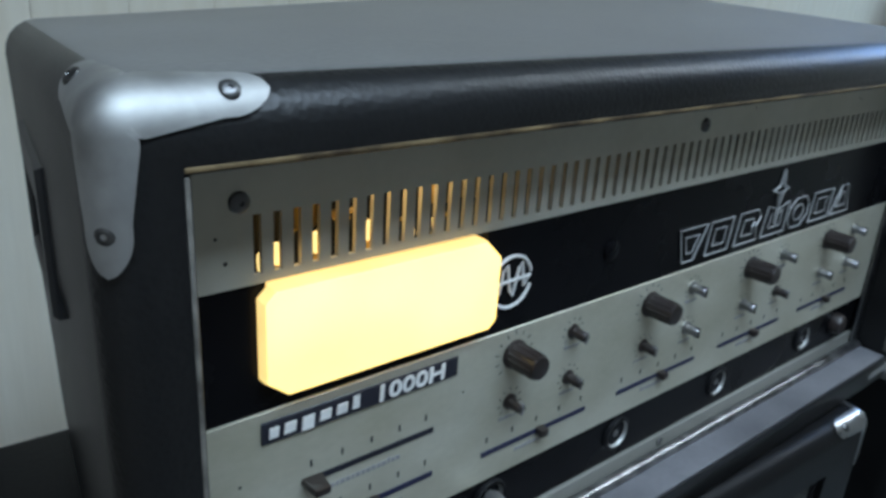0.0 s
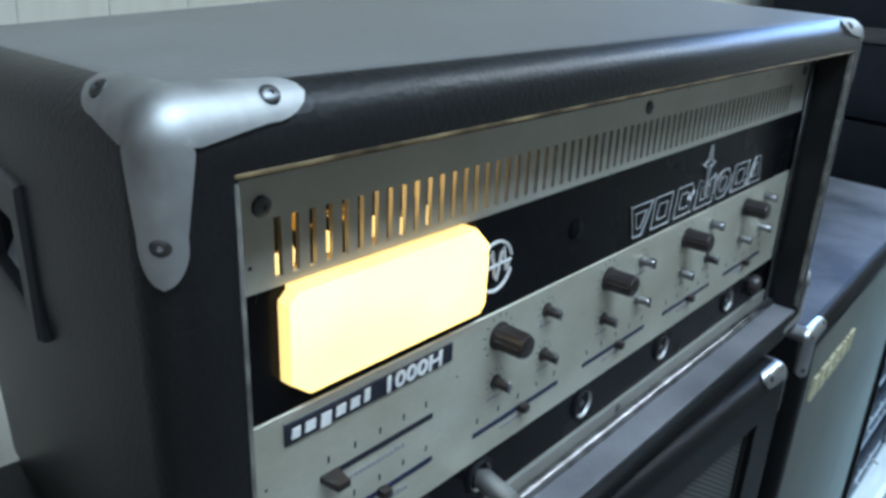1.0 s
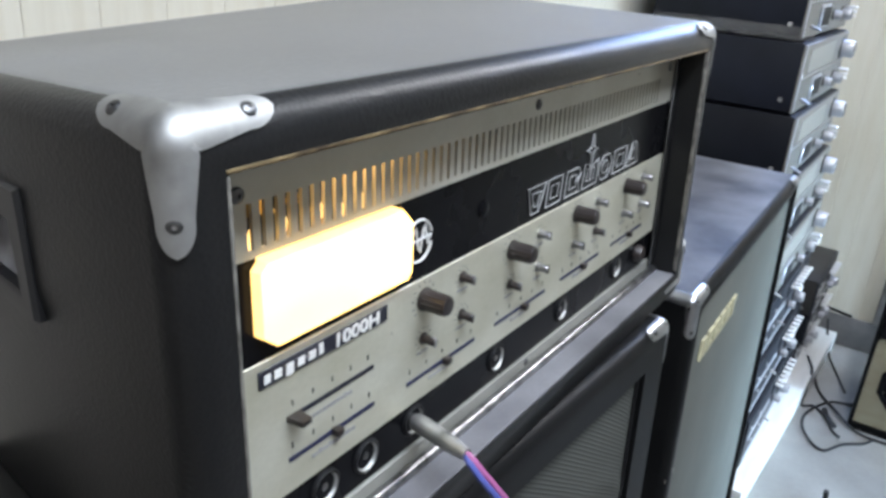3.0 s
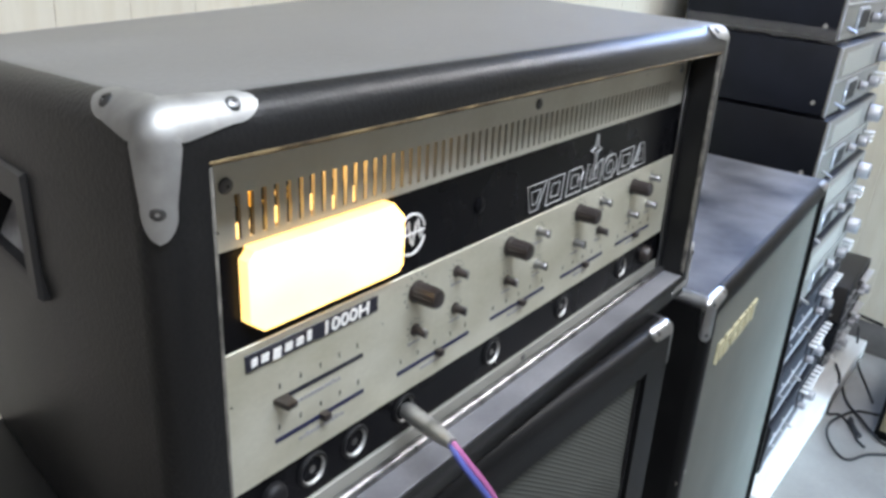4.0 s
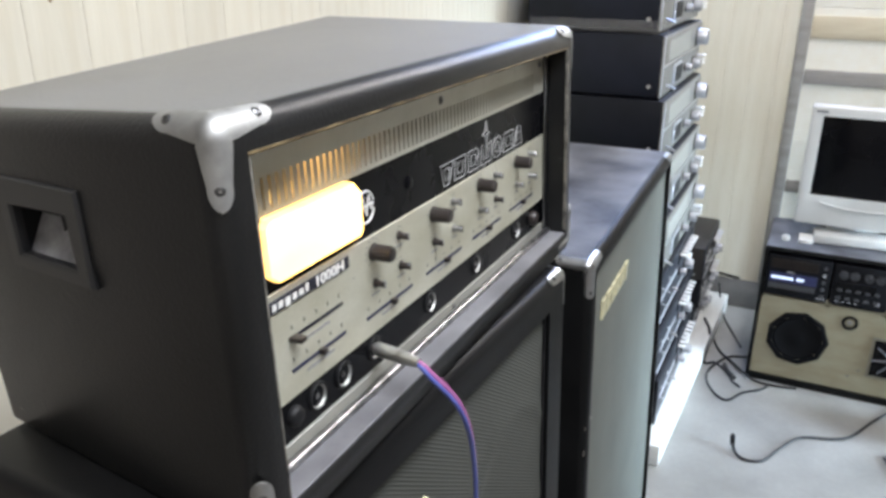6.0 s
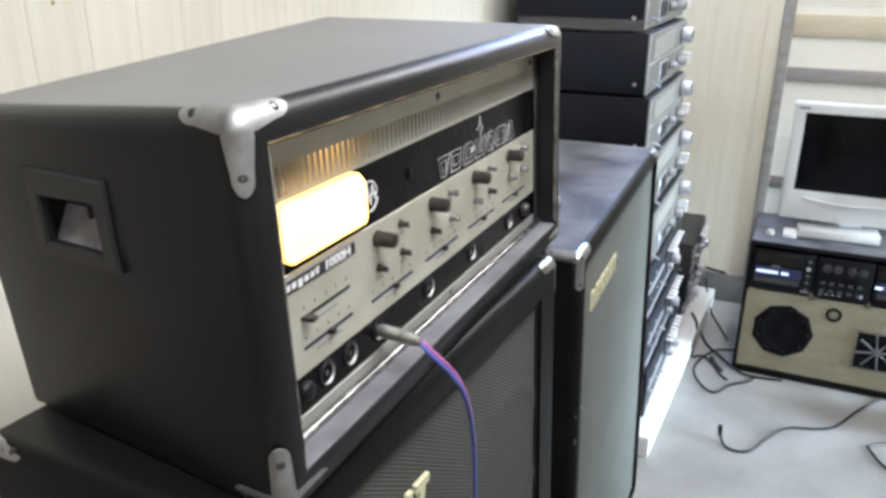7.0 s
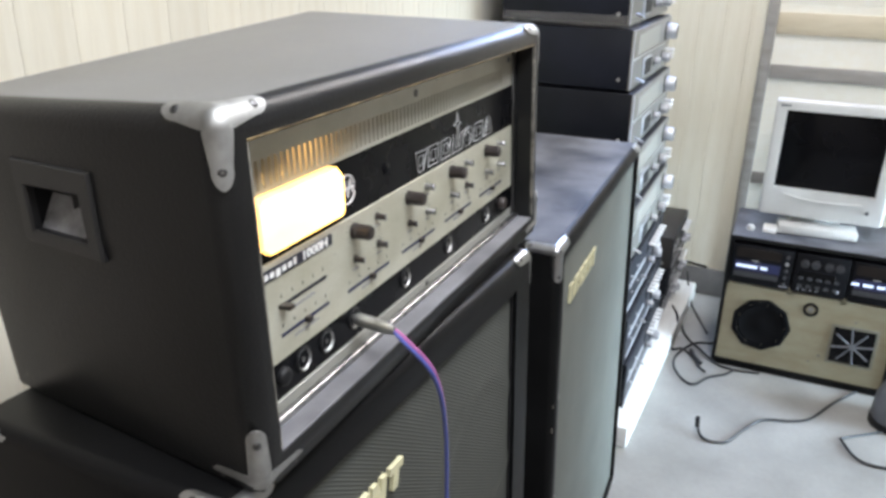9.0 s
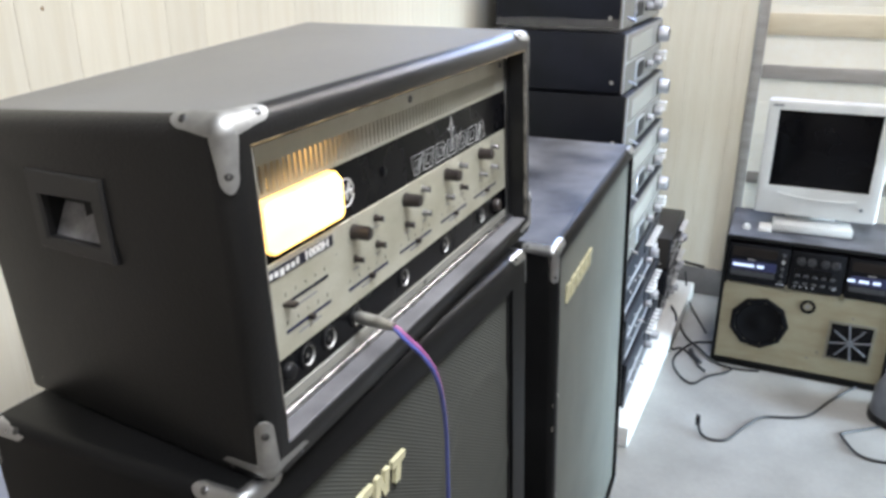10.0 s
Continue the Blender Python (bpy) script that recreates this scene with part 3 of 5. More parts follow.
add_tube(em, [(EXC + a, YP - 0.0002, EZC + b) for a, b in zz], 0.0006, 6, 1, True)
add_tube(em, [(EXC - 0.009, YP - 0.0002, EZC), (EXC + 0.010, YP - 0.0002, EZC + 0.001)], 0.0006, 6, 1, True)
part("emblem", em, WHITE_PRINT, head, "round silver emblem with a zigzag line")

# raised outline shapes of the maker's mark, with a star above them
def outline_strip(bm, pts, r=0.0005, y=YP - 0.0004):
    add_tube(bm, [(x, y, z) for x, z in pts + pts[:1]], r, 6, 1, True)

mx0, mx1, mz0, mz1 = 0.283, 0.462, 0.0584, 0.0750
step = (mx1 - mx0) / 7
SHAPES = (
    [(0.30, 0), (0.0, 1), (1.0, 1), (0.70, 0)],
    [(0, 0), (0, 1), (1, 1), (1, 0)],
    [(0, 0), (0, 1), (0.8, 1), (1, 0.75), (0.85, 0.45), (1, 0)],
    [(0, 0), (0.05, 1), (0.5, 0.8), (0.95, 1), (1, 0)],
    [(0.25, 0), (0, 0.3), (0, 0.7), (0.25, 1), (0.75, 1), (1, 0.7), (1, 0.3), (0.75, 0)],
    [(0, 0), (0, 1), (0.45, 1), (1, 1), (1, 0), (0.55, 0)],
    [(0, 0), (0.32, 1), (0.68, 1), (1, 0)],
)
for k, shape in enumerate(SHAPES):
    a = mx0 + k * step
    mark = bmesh.new()
    wk = (0.0225, 0.0195, 0.021, 0.0235, 0.021, 0.0225, 0.0225)[k]

    def placed(u, v):
        return a + u * wk + 0.0022 * v, mz0 + v * (mz1 - mz0)

    outline_strip(mark, [placed(u, v) for u, v in shape], 0.00045)
    outline_strip(mark, [placed(0.5 + (u - 0.5) * 0.50, 0.5 + (v - 0.5) * 0.50) for u, v in shape], 0.00035)
    part("mark_outline", mark, MARK, head, "silver outlined slanted shape")
star = bmesh.new()
sx, sz = 0.3722, 0.0832
outline_strip(star, [(sx + (0.0105 if k % 4 == 0 else 0.0075 if k % 2 == 0 else 0.0028) * math.sin(k * math.pi / 4), sz + (0.0105 if k % 4 == 0 else 0.0075 if k % 2 == 0 else 0.0028) * math.cos(k * math.pi / 4)) for k in range(8)], 0.0008)
add_tube(star, [(sx, YP - 0.0004, sz - 0.0105), (sx, YP - 0.0004, 0.064)], 0.0008, 6, 1, True)
part("star_shape", star, MARK, head, "four-pointed silver star outline")
part("dark_pilot_lens", lathe_bm([(0.0046, -0.0002), (0.0046, 0.0005), (0.0036, 0.0012), (0, 0.0016)], at(0.2359, YP, 0.0755), 16), BAND, head)

# black model plate with pale blocks
plate = part("model_plate", box_bm((0.0752, YP - 0.0010, 0.0424), (0.1538, YP - 0.0001, 0.0505), 0.0004, 1), PRINT, head, "black plate with pale raised blocks")
x = 0.0775
for w, tail in ((0.0042, 0), (0.0052, 0), (0.0055, 1), (0.0052, 0), (0.0052, 0), (0.0034, 2)):
    z0, z1 = 0.0444 - (0.0013 if tail == 1 else 0), 0.0480 + (0.0012 if tail == 2 else 0)
    block = bmesh.new()
    add_prism(block, [(x, z0), (x + w * 0.78, z0), (x + w * 0.86, z1), (x + w * 0.10, z1)], YP - 0.0014, YP - 0.0009)
    part("pale_block", block, WHITE_PRINT, plate, "", False)
    x += w + 0.0010


def lettering(name, text, size, depth, mat, parent, m):
    """Raised letters in the built-in font, as a mesh in the plane of m."""
    cu = bpy.data.curves.new(name, "FONT")
    cu.body, cu.size, cu.extrude, cu.resolution_u, cu.offset, cu.shear = text, size, depth, 3, size * 0.022, 0.06
    src = bpy.data.objects.new(name, cu)
    scene.collection.objects.link(src)
    bpy.context.view_layer.update()
    me = bpy.data.meshes.new_from_object(src.evaluated_get(bpy.context.evaluated_depsgraph_get()))
    bpy.data.objects.remove(src)
    me.transform(m)
    me.materials.clear()
    me.materials.append(mat)
    ob = new(name, me)
    ob.parent = parent
    return ob


lettering("model_number", "1000H", 0.0086, 0.0003, WHITE_PRINT, plate, at(0.1165, YP - 0.0012, 0.0437) @ Matrix.Diagonal((1.32, 1, 1, 1)))

# printed scales: bars, ticks and captions too small to read
def bar(bm, x0, x1, z0, z1, lift=0.0006):
    add_box(bm, (x0, YP - lift, z0), (x1, YP - 0.0001, z1))


def caption(x0, x1, z, h, seed):
    rnd = random.Random(seed)
    bm = bmesh.new()
    x = x0
    while x < x1:
        w = rnd.uniform(0.0010, 0.0019)
        bar(bm, x, min(x + w, x1), z, z + h * rnd.choice((0.7, 0.7, 1.0)), 0.0004)
        x += w + 0.0006
    return tagged(part("caption", bm, PRINT_GREY, head, "", False), "tiny unreadable printed caption", "", "", "stuff")


def fader(x0, x1, z, knob_x, knob_big):
    slot = bmesh.new()
    bar(slot, x0, x1, z - 0.0011, z + 0.0011)
    part("fader_slot", slot, PRINT_BLUE if not knob_big else PRINT, head, "dark fader slot", False)
    ticks = bmesh.new()
    for k in range(5):
        xx = x0 + 0.002 + (x1 - x0 - 0.006) * k / 4
        bar(ticks, xx, xx + 0.0007, z + 0.0050, z + 0.0075, 0.0004)
    tagged(part("tick_ring", ticks, PRINT, head, "", False), "fine printed scale ticks", "", "", "stuff")
    if knob_big:
        kb = bmesh.new()
        pts = [(-0.004, 0), (0.004, 0), (0.0026, 0.0085), (-0.0030, 0.0085)]
        a = [kb.verts.new((knob_x + px, YP - py, z + 0.0014)) for px, py in pts]
        b = [kb.verts.new((knob_x + px, YP - py, z - 0.0014)) for px, py in pts]
        kb.faces.new(a)
        kb.faces.new(b[::-1])
        for k in range(4):
            kb.faces.new((a[k], b[k], b[(k + 1) % 4], a[(k + 1) % 4]))
        bmesh.ops.bevel(kb, geom=kb.edges[:], offset=0.0005, segments=2, profile=0.5, affect="EDGES")
        part("fader_knob", kb, KNOB, head, "dark grey fader knob")
    else:
        part("fader_knob", box_bm((knob_x - 0.0022, YP - 0.0045, z - 0.0018), (knob_x + 0.0022, YP, z + 0.0018), 0.0006), KNOB, head, "low dark fader knob")


fader(0.0905, 0.1440, 0.0225, 0.0930, True)
fader(0.0895, 0.1447, 0.0026, 0.1175, False)
caption(0.1005, 0.1290, 0.0158, 0.0024, 1)
caption(0.1030, 0.1310, -0.0040, 0.0024, 2)


def rot_ticks(x, z, r0, r1, n=9):
    bm = bmesh.new()
    for k in range(n):
        a = radians(225 - 270 * k / (n - 1))
        c, s = math.cos(a), math.sin(a)
        t = 0.00028
        v = [bm.verts.new((x + c * r + sg * -s * t, YP - 0.0004, z + s * r + sg * c * t)) for r, sg in ((r0, -1), (r1, -1), (r1, 1), (r0, 1))]
        bm.faces.new(v)
    return tagged(part("tick_ring", bm, PRINT, head, "", False), "fine printed scale ticks", "", "", "stuff")


def big_knob(x, z, turn):
    prof = [(0.0062, 0.0005), (0.0062, 0.0014), (0.0053, 0.0020), (0.0050, 0.0140), (0.0046, 0.0150), (0.0036, 0.0152), (0, 0.0152)]
    k = part("rotary_knob", lathe_bm(prof, at(x, YP, z), 20), KNOB, head, "dark brown-black ribbed rotary knob")
    ribs = bmesh.new()
    for i in range(14):
        a = 2 * math.pi * i / 14
        add_tube(ribs, [(x + 0.0051 * math.cos(a), YP - 0.0022, z + 0.0051 * math.sin(a)), (x + 0.0049 * math.cos(a), YP - 0.0138, z + 0.0049 * math.sin(a))], 0.0005, 5, 1, True)
    part("ribs", ribs, KNOB, k)
    rot_ticks(x, z, 0.0084, 0.0102, 11)


def small_pot(x, z, shiny):
    p = part("small_control", lathe_bm([(0.0034, 0), (0.0034, 0.0010), (0.0024, 0.0014), (0.0022, 0.0072), (0.0017, 0.0078), (0, 0.0078)], at(x, YP, z), 16), ROD if shiny else KNOB, head, "chrome control stub" if shiny else "dark control stub")
    part("pointer", box_bm((x - 0.0005, YP - 0.0083, z - 0.0026), (x + 0.0005, YP - 0.0050, z + 0.0026), 0.0002, 1), KNOB if shiny else ROD, p)
    rot_ticks(x, z, 0.0052, 0.0066, 9)


for c in range(4):
    kx = 0.1832 + 0.0868 * c
    big_knob(kx, 0.0425, c)
    small_pot(kx + 0.0343, 0.0428, c != 0)
    small_pot(kx + 0.0348, 0.0208, c in (1, 3))
    small_pot(kx + 0.0001, 0.0208, c in (2, 3))
    caption(kx + 0.0300, kx + 0.0392, 0.0350, 0.0016, 20 + c)
    caption(kx + 0.0305, kx + 0.0396, 0.0130, 0.0016, 30 + c)
    caption(kx - 0.0050, kx + 0.0046, 0.0130, 0.0016, 40 + c)
    lx = 0.1702 + 0.0850 * c
    fader(lx, lx + 0.0625, 0.0, lx + 0.033, False)
    caption(lx + 0.019, lx + 0.040, -0.0055, 0.0024, 50 + c)


def socket(x, z, r, empty=True):
    s = part("socket_ring", lathe_bm([(r, -0.004), (r, 0.0010), (r * 0.90, 0.0018), (r * 0.78, 0.0010), (r * 0.74, -0.004)], at(x, YP + 0.0016, z), 24), INNER, head, "black round socket")
    part("socket_barrel", lathe_bm([(r * 0.80, 0.0014), (r * 0.74, 0.0008), (r * 0.68, -0.0022)], at(x, YP + 0.0014, z), 24), ALU, s, "bright metal barrel")
    part("socket_floor", lathe_bm([(r * 0.72, -0.0020), (0, -0.0020)], at(x, YP + 0.0014, z), 20), INNER, s)
    if empty:
        part("socket_core", lathe_bm([(r * 0.24, -0.0020), (r * 0.24, -0.0006), (r * 0.12, 0.0002), (0, 0.0002)], at(x + 0.0004, YP + 0.0012, z - 0.0004), 14), ROD, s, "pale contact pin")


for x in (0.1120, 0.1405, 0.2622, 0.3496, 0.4465):
    socket(x, -0.0255, 0.0092)
socket(0.1785, -0.0250, 0.0088, False)
part("fuse_cap", lathe_bm([(0.0066, 0), (0.0066, 0.002), (0.0056, 0.004), (0.0040, 0.005), (0, 0.005)], at(0.0880, YP + 0.0014, -0.0255), 18), INNER, head, "black fuse cap")
part("fuse_cap", lathe_bm([(0.0072, 0), (0.0072, 0.003), (0.0058, 0.006), (0, 0.007)], at(0.4900, YP + 0.0014, -0.0262), 18), KNOB, head, "black fuse cap")

# recessed carrying handle in the left side: plate, open pocket and the worn slope inside it
hand = thing("recessed_handle", HEAD @ HANDLE, "black plastic recessed handle plate set into the case side", "handle")
PLASTIC_B = material("satin_black_plastic", (0.022, 0.022, 0.023), 0.38, 0, 0.15, 30, 300, 0.05)
CUP = material("worn_grey_cup", (0.40, 0.40, 0.41), 0.5, 0, 0.3, 60, 300, 0.2, dark=(0.20, 0.20, 0.21))
PW, PH = 0.0405, 0.0278
hole = [(-0.0280, -0.0185), (0.0285, -0.0185), (0.0290, 0.0108), (-0.0265, 0.0122)]
hp = bmesh.new()


def loop_at(bm, q, x):
    return [bm.verts.new((x, a, b)) for a, b in q]


hv = [(-PW, -PH), (PW, -PH), (PW, PH), (-PW, PH)]
loops = [loop_at(hp, hv, 0.003), loop_at(hp, hv, -0.0022), loop_at(hp, [(a * 0.965, b * 0.955) for a, b in hv], -0.0040),
         loop_at(hp, [(a * 1.06, b * 1.10) for a, b in hole], -0.0040), loop_at(hp, hole, -0.0026), loop_at(hp, hole, 0.0020)]
for p, q in zip(loops, loops[1:]):
    for k in range(4):
        hp.faces.new((p[k], p[(k + 1) % 4], q[(k + 1) % 4], q[k]))
part("handle_plate", hp, PLASTIC_B, hand)
pocket = bmesh.new()
rim = loop_at(pocket, hole, 0.0021)
deep = loop_at(pocket, [(-0.0270, 0.0025), (0.0278, 0.0025), (0.0278, 0.0100), (-0.0258, 0.0112)], 0.013)
for k in range(1, 4):
    pocket.faces.new((rim[k], rim[(k + 1) % 4], deep[(k + 1) % 4], deep[k]))
pocket.faces.new(deep)
part("grip_pocket", pocket, INNER, hand, "", False)
cup = bmesh.new()
q = [cup.verts.new(p) for p in ((0.0022, -0.0278, -0.0183), (0.0022, 0.0283, -0.0183), (0.0129, 0.0276, 0.0024), (0.0129, -0.0269, 0.0024), (0.0085, 0.001, -0.0085))]
for k in range(4):
    cup.faces.new((q[k], q[(k + 1) % 4], q[4]))
part("worn_cup", cup, CUP, hand, "scuffed grey inside of the grip", True)
for x, y in ((0.07, 0.02), (0.50, 0.02), (0.09, 0.19), (0.49, 0.19)):
    part("rubber_foot", lathe_bm([(0, 0), (0.011, 0), (0.012, -0.018), (0.010, -0.0215), (0, -0.0215)], HEAD.inverted() @ Matrix.Translation((x, y, 1.1995)), 16), INNER, head)

# ---------------- jack plug and lead ----------------
lead = thing("jack_lead", pose(0, 0, 0), "metal jack plug with a thin magenta and blue lead hanging down", "cable")
pm = Matrix.Translation((0.1785, -0.001, 1.236)) @ Vector((-0.012, -0.044, 0.004)).to_track_quat("Z", "Y").to_matrix().to_4x4()
plug = part("plug_body", lathe_bm([(0, -0.012), (0.0030, -0.011), (0.0030, 0.001), (0.0045, 0.001), (0.0048, 0.003), (0.0048, 0.020), (0.0045, 0.021), (0.0045, 0.023), (0.0048, 0.024), (0.0044, 0.030), (0.0034, 0.038), (0.0030, 0.040), (0, 0.040)], pm, 18), ALU, lead, "dull metal plug barrel")
end = pm @ Vector((0, 0, 0.039))
for off, mat in ((Vector((0.0012, 0.0006, 0.0012)), CABLE_PINK), (Vector((-0.0012, -0.0006, -0.0012)), CABLE_BLUE)):
    path = [end + off * 0.5, end + Vector((0.0, -0.008, -0.006)) + off, Vector((0.178, -0.066, 1.205)) + off, Vector((0.196, -0.068, 1.150)) + off, Vector((0.208, -0.066, 1.06)) + off, Vector((0.213, -0.070, 0.90)) + off, Vector((0.215, -0.075, 0.55)) + off, Vector((0.21, -0.10, 0.15)) + off, Vector((0.20, -0.14, 0.008)), Vector((0.12, -0.25, 0.006)), Vector((0.0, -0.30, 0.006))]
    part("lead_strand", tube_bm(path, 0.0017, 8, 8), mat, lead)

# ---------------- loudspeaker cabinets ----------------
def logo_letters(parent, x0, x1, z0, z1, y, n, mat, lean=0.0):
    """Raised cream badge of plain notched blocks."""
    w = (x1 - x0) / n
    for k in range(n):
        a = x0 + k * w
        bm = bmesh.new()
        ww, h = w * 0.80, z1 - z0
        shape = ([(0, 0), (0, 1), (0.75, 1), (1, 0.7), (0.7, 0.45), (1, 0), (0.6, 0), (0.3, 0.4), (0.3, 0)],
                 [(0, 0), (0, 1), (1, 1), (1, 0.7), (0.45, 0.62), (0.45, 0.38), (1, 0.3), (1, 0)],
                 [(0.2, 0), (0, 0.3), (0, 0.7), (0.2, 1), (1, 1), (0.9, 0.7), (0.45, 0.6), (0.45, 0.3), (1, 0.4), (1, 0)],
                 [(0, 0), (0, 1), (1, 1), (1, 0.7), (0.45, 0.62), (0.45, 0.38), (1, 0.3), (1, 0)],
                 [(0, 0), (0, 1), (0.35, 1), (0.65, 0.5), (0.65, 1), (1, 1), (1, 0), (0.7, 0), (0.35, 0.5), (0.35, 0)],
                 [(0.3, 0), (0.3, 0.7), (0, 0.7), (0, 1), (1, 1), (1, 0.7), (0.7, 0.7), (0.7, 0)])[k % 6]
        add_prism(bm, [(a + u * ww + lean * v, z0 + v * h) for u, v in shape], y - 0.004, y)
        part("badge_block", bm, mat, parent, "cream badge block", False)


def cloth_bm(x0, x1, z0, z1, y, cone):
    """Stretched cloth; cone: x, z and radius of a loudspeaker rim that presses through from behind."""
    bm = bmesh.new()
    nx, nz = (70, 150) if cone else (2, 2)
    grid = []
    for j in range(nz + 1):
        row = []
        for i in range(nx + 1):
            x, z = x0 + (x1 - x0) * i / nx, z0 + (z1 - z0) * j / nz
            d = 0.0
            if cone:
                d = 0.0016 * math.exp(-((math.hypot(x - cone[0], z - cone[1]) - cone[2]) / 0.006) ** 2)
            row.append(bm.verts.new((x, y - d, z)))
        grid.append(row)
    for a, b in zip(grid, grid[1:]):
        for i in range(nx):
            bm.faces.new((a[i], a[i + 1], b[i + 1], b[i]))
    return bm


def cabinet(name, m, w, d, h, cl, case_mat, label, lip_w, recess, rr=0.016, arms=0.046, tip=0.0084, cone=None, lip_top=None, h_back=None):
    t = thing(name, m, label, "loudspeaker", "loudspeaker cabinets")
    top = h - (lip_top or lip_w)
    f = [(0, 0, 0), (w, 0, 0), (w, 0, h), (0, 0, h)]
    b = [(0, d, 0), (w, d, 0), (w, d, h_back or h), (0, d, h_back or h)]
    part("case", shell_bm(f, b, (lip_w, w - lip_w, lip_w, top), 0, recess + 0.01, rr), case_mat, t)
    part("grille_cloth", cloth_bm(lip_w + 0.001, w - lip_w - 0.001, lip_w + 0.001, top - 0.001, recess, cone), cl, t, "ribbed grey speaker cloth")
    part("baffle", box_bm((lip_w + 0.001, recess + 0.003, lip_w + 0.001), (w - lip_w - 0.001, recess + 0.008, top - 0.001), 0.001, 1), INNER, t)
    piping = bmesh.new()
    q = [(lip_w + 0.003, lip_w + 0.003), (w - lip_w - 0.003, lip_w + 0.003), (w - lip_w - 0.003, top - 0.003), (lip_w + 0.003, top - 0.003)]
    for k in range(4):
        (xa, za), (xb, zb) = q[k], q[(k + 1) % 4]
        add_tube(piping, [(xa, recess - 0.002, za), (xb, recess - 0.0008, zb)], 0.0018, 8, 1, True)
    part("piping", piping, INNER, t, "black piping round the cloth")
    for cx, ex in ((0, EX), (w, -EX)):
        for cz, ez in ((h, -EZ), (0, EZ)):
            add_bracket(t, (cx, 0, cz), (ex, EY, ez), rr, CHROME, "bright metal corner cap", arm=arms, tip=tip)
        add_bracket(t, (cx, d, h_back or h), (ex, -EY, -EZ), rr, CHROME, "bright metal corner cap", arm=arms, tip=tip)
    return t


def lean_back(t, h, k=0.035):
    """The cabinets stand leaning slightly back: slides every part along y below the height h."""
    shear = Matrix(((1, 0, 0, 0), (0, 1, k, -k * h), (0, 0, 1, 0), (0, 0, 0, 1)))
    for ob in t.children_recursive:
        ob.data.transform(shear)


cab_a = cabinet("speaker_cabinet", pose(0.007, -0.018, 0, 0, 0, -3.0), 0.476, 0.243, 1.192, CLOTH_A, TOLEX,
                "tall black speaker cabinet with grey ribbed cloth under the amplifier", 0.045, 0.006, 0.011, 0.040, 0.0075, cone=(0.355, 1.000, 0.085), lip_top=0.032, h_back=1.179)
logo_letters(cab_a, 0.040, 0.194, 1.086, 1.108, 0.005, 6, CREAM, 0.004)
cab_b = cabinet("speaker_cabinet", pose(0.890, 0.031, 0, 0, 0, 1.75), 0.809, 0.320, 1.034, CLOTH_B, TOLEX,
                "wide black speaker cabinet with pale grey cloth and paler top", 0.026, 0.010, 0.016, 0.062, 0.0125)
logo_letters(cab_b, 0.105, 0.330, 0.888, 0.922, 0.009, 6, CREAM, 0.004)
# thin sheet, paler and bluer than the case, on the top only
part("pale_top", box_bm((0.014, 0.014, 1.0335), (0.795, 0.306, 1.0352), 0.0006, 1), TOLEX_PALE, cab_b, "mottled blue-grey top covering")
rnd = random.Random(21)
for k in range(5):
    z, l_ = rnd.uniform(0.35, 0.99), rnd.uniform(0.006, 0.025)
    part("scuff", box_bm((-0.0006 + rnd.uniform(0.003, 0.006), 0.0030, z), (0.0008 + rnd.uniform(0.004, 0.007), 0.0052, z + l_), 0.0005, 1), BRUSHED, cab_b, "pale worn spot on the edge")
for z in (0.25, 0.52, 0.74):
    part("nail", lathe_bm([(0.004, 0), (0.003, 0.002), (0, 0.0025)], at(0.024, 0.001, z), 10), ALU, cab_b)

lean_back(cab_a, 1.192)
lean_back(cab_b, 1.034)

# ---------------- stacked hi-fi units on a white plank ----------------
plank_bm = box_bm((0.0, 0.0, 0.0), (1.30, 0.50, 0.075), 0.006)
bmesh.ops.transform(plank_bm, matrix=pose(1.862, 0.020, 0, 0, 0, -2.1), verts=plank_bm.verts)
plank = tagged(part("white_plank", plank_bm, PLANK), "thick white painted plank lying on the concrete floor", "plank")


def add_round_knob(parent, x, y, z, r, ln, mat, label=""):
    k = part("knob", lathe_bm([(r * 0.9, 0), (r, 0.003), (r, ln - 0.004), (r * 0.9, ln), (r * 0.3, ln), (0, ln - 0.001)], at(x, y, z), 24), mat, parent, label)
    part("knob_base", lathe_bm([(r * 1.25, 0), (r * 1.25, 0.003), (r * 0.9, 0.004)], at(x, y, z), 24), KNOB, k)
    part("knob_face", lathe_bm([(r * 0.86, 0), (r * 0.82, 0.0012), (0, 0.0012)], at(x, y - ln + 0.0005, z), 24), STEEL, k, "dark turned face")
    return k


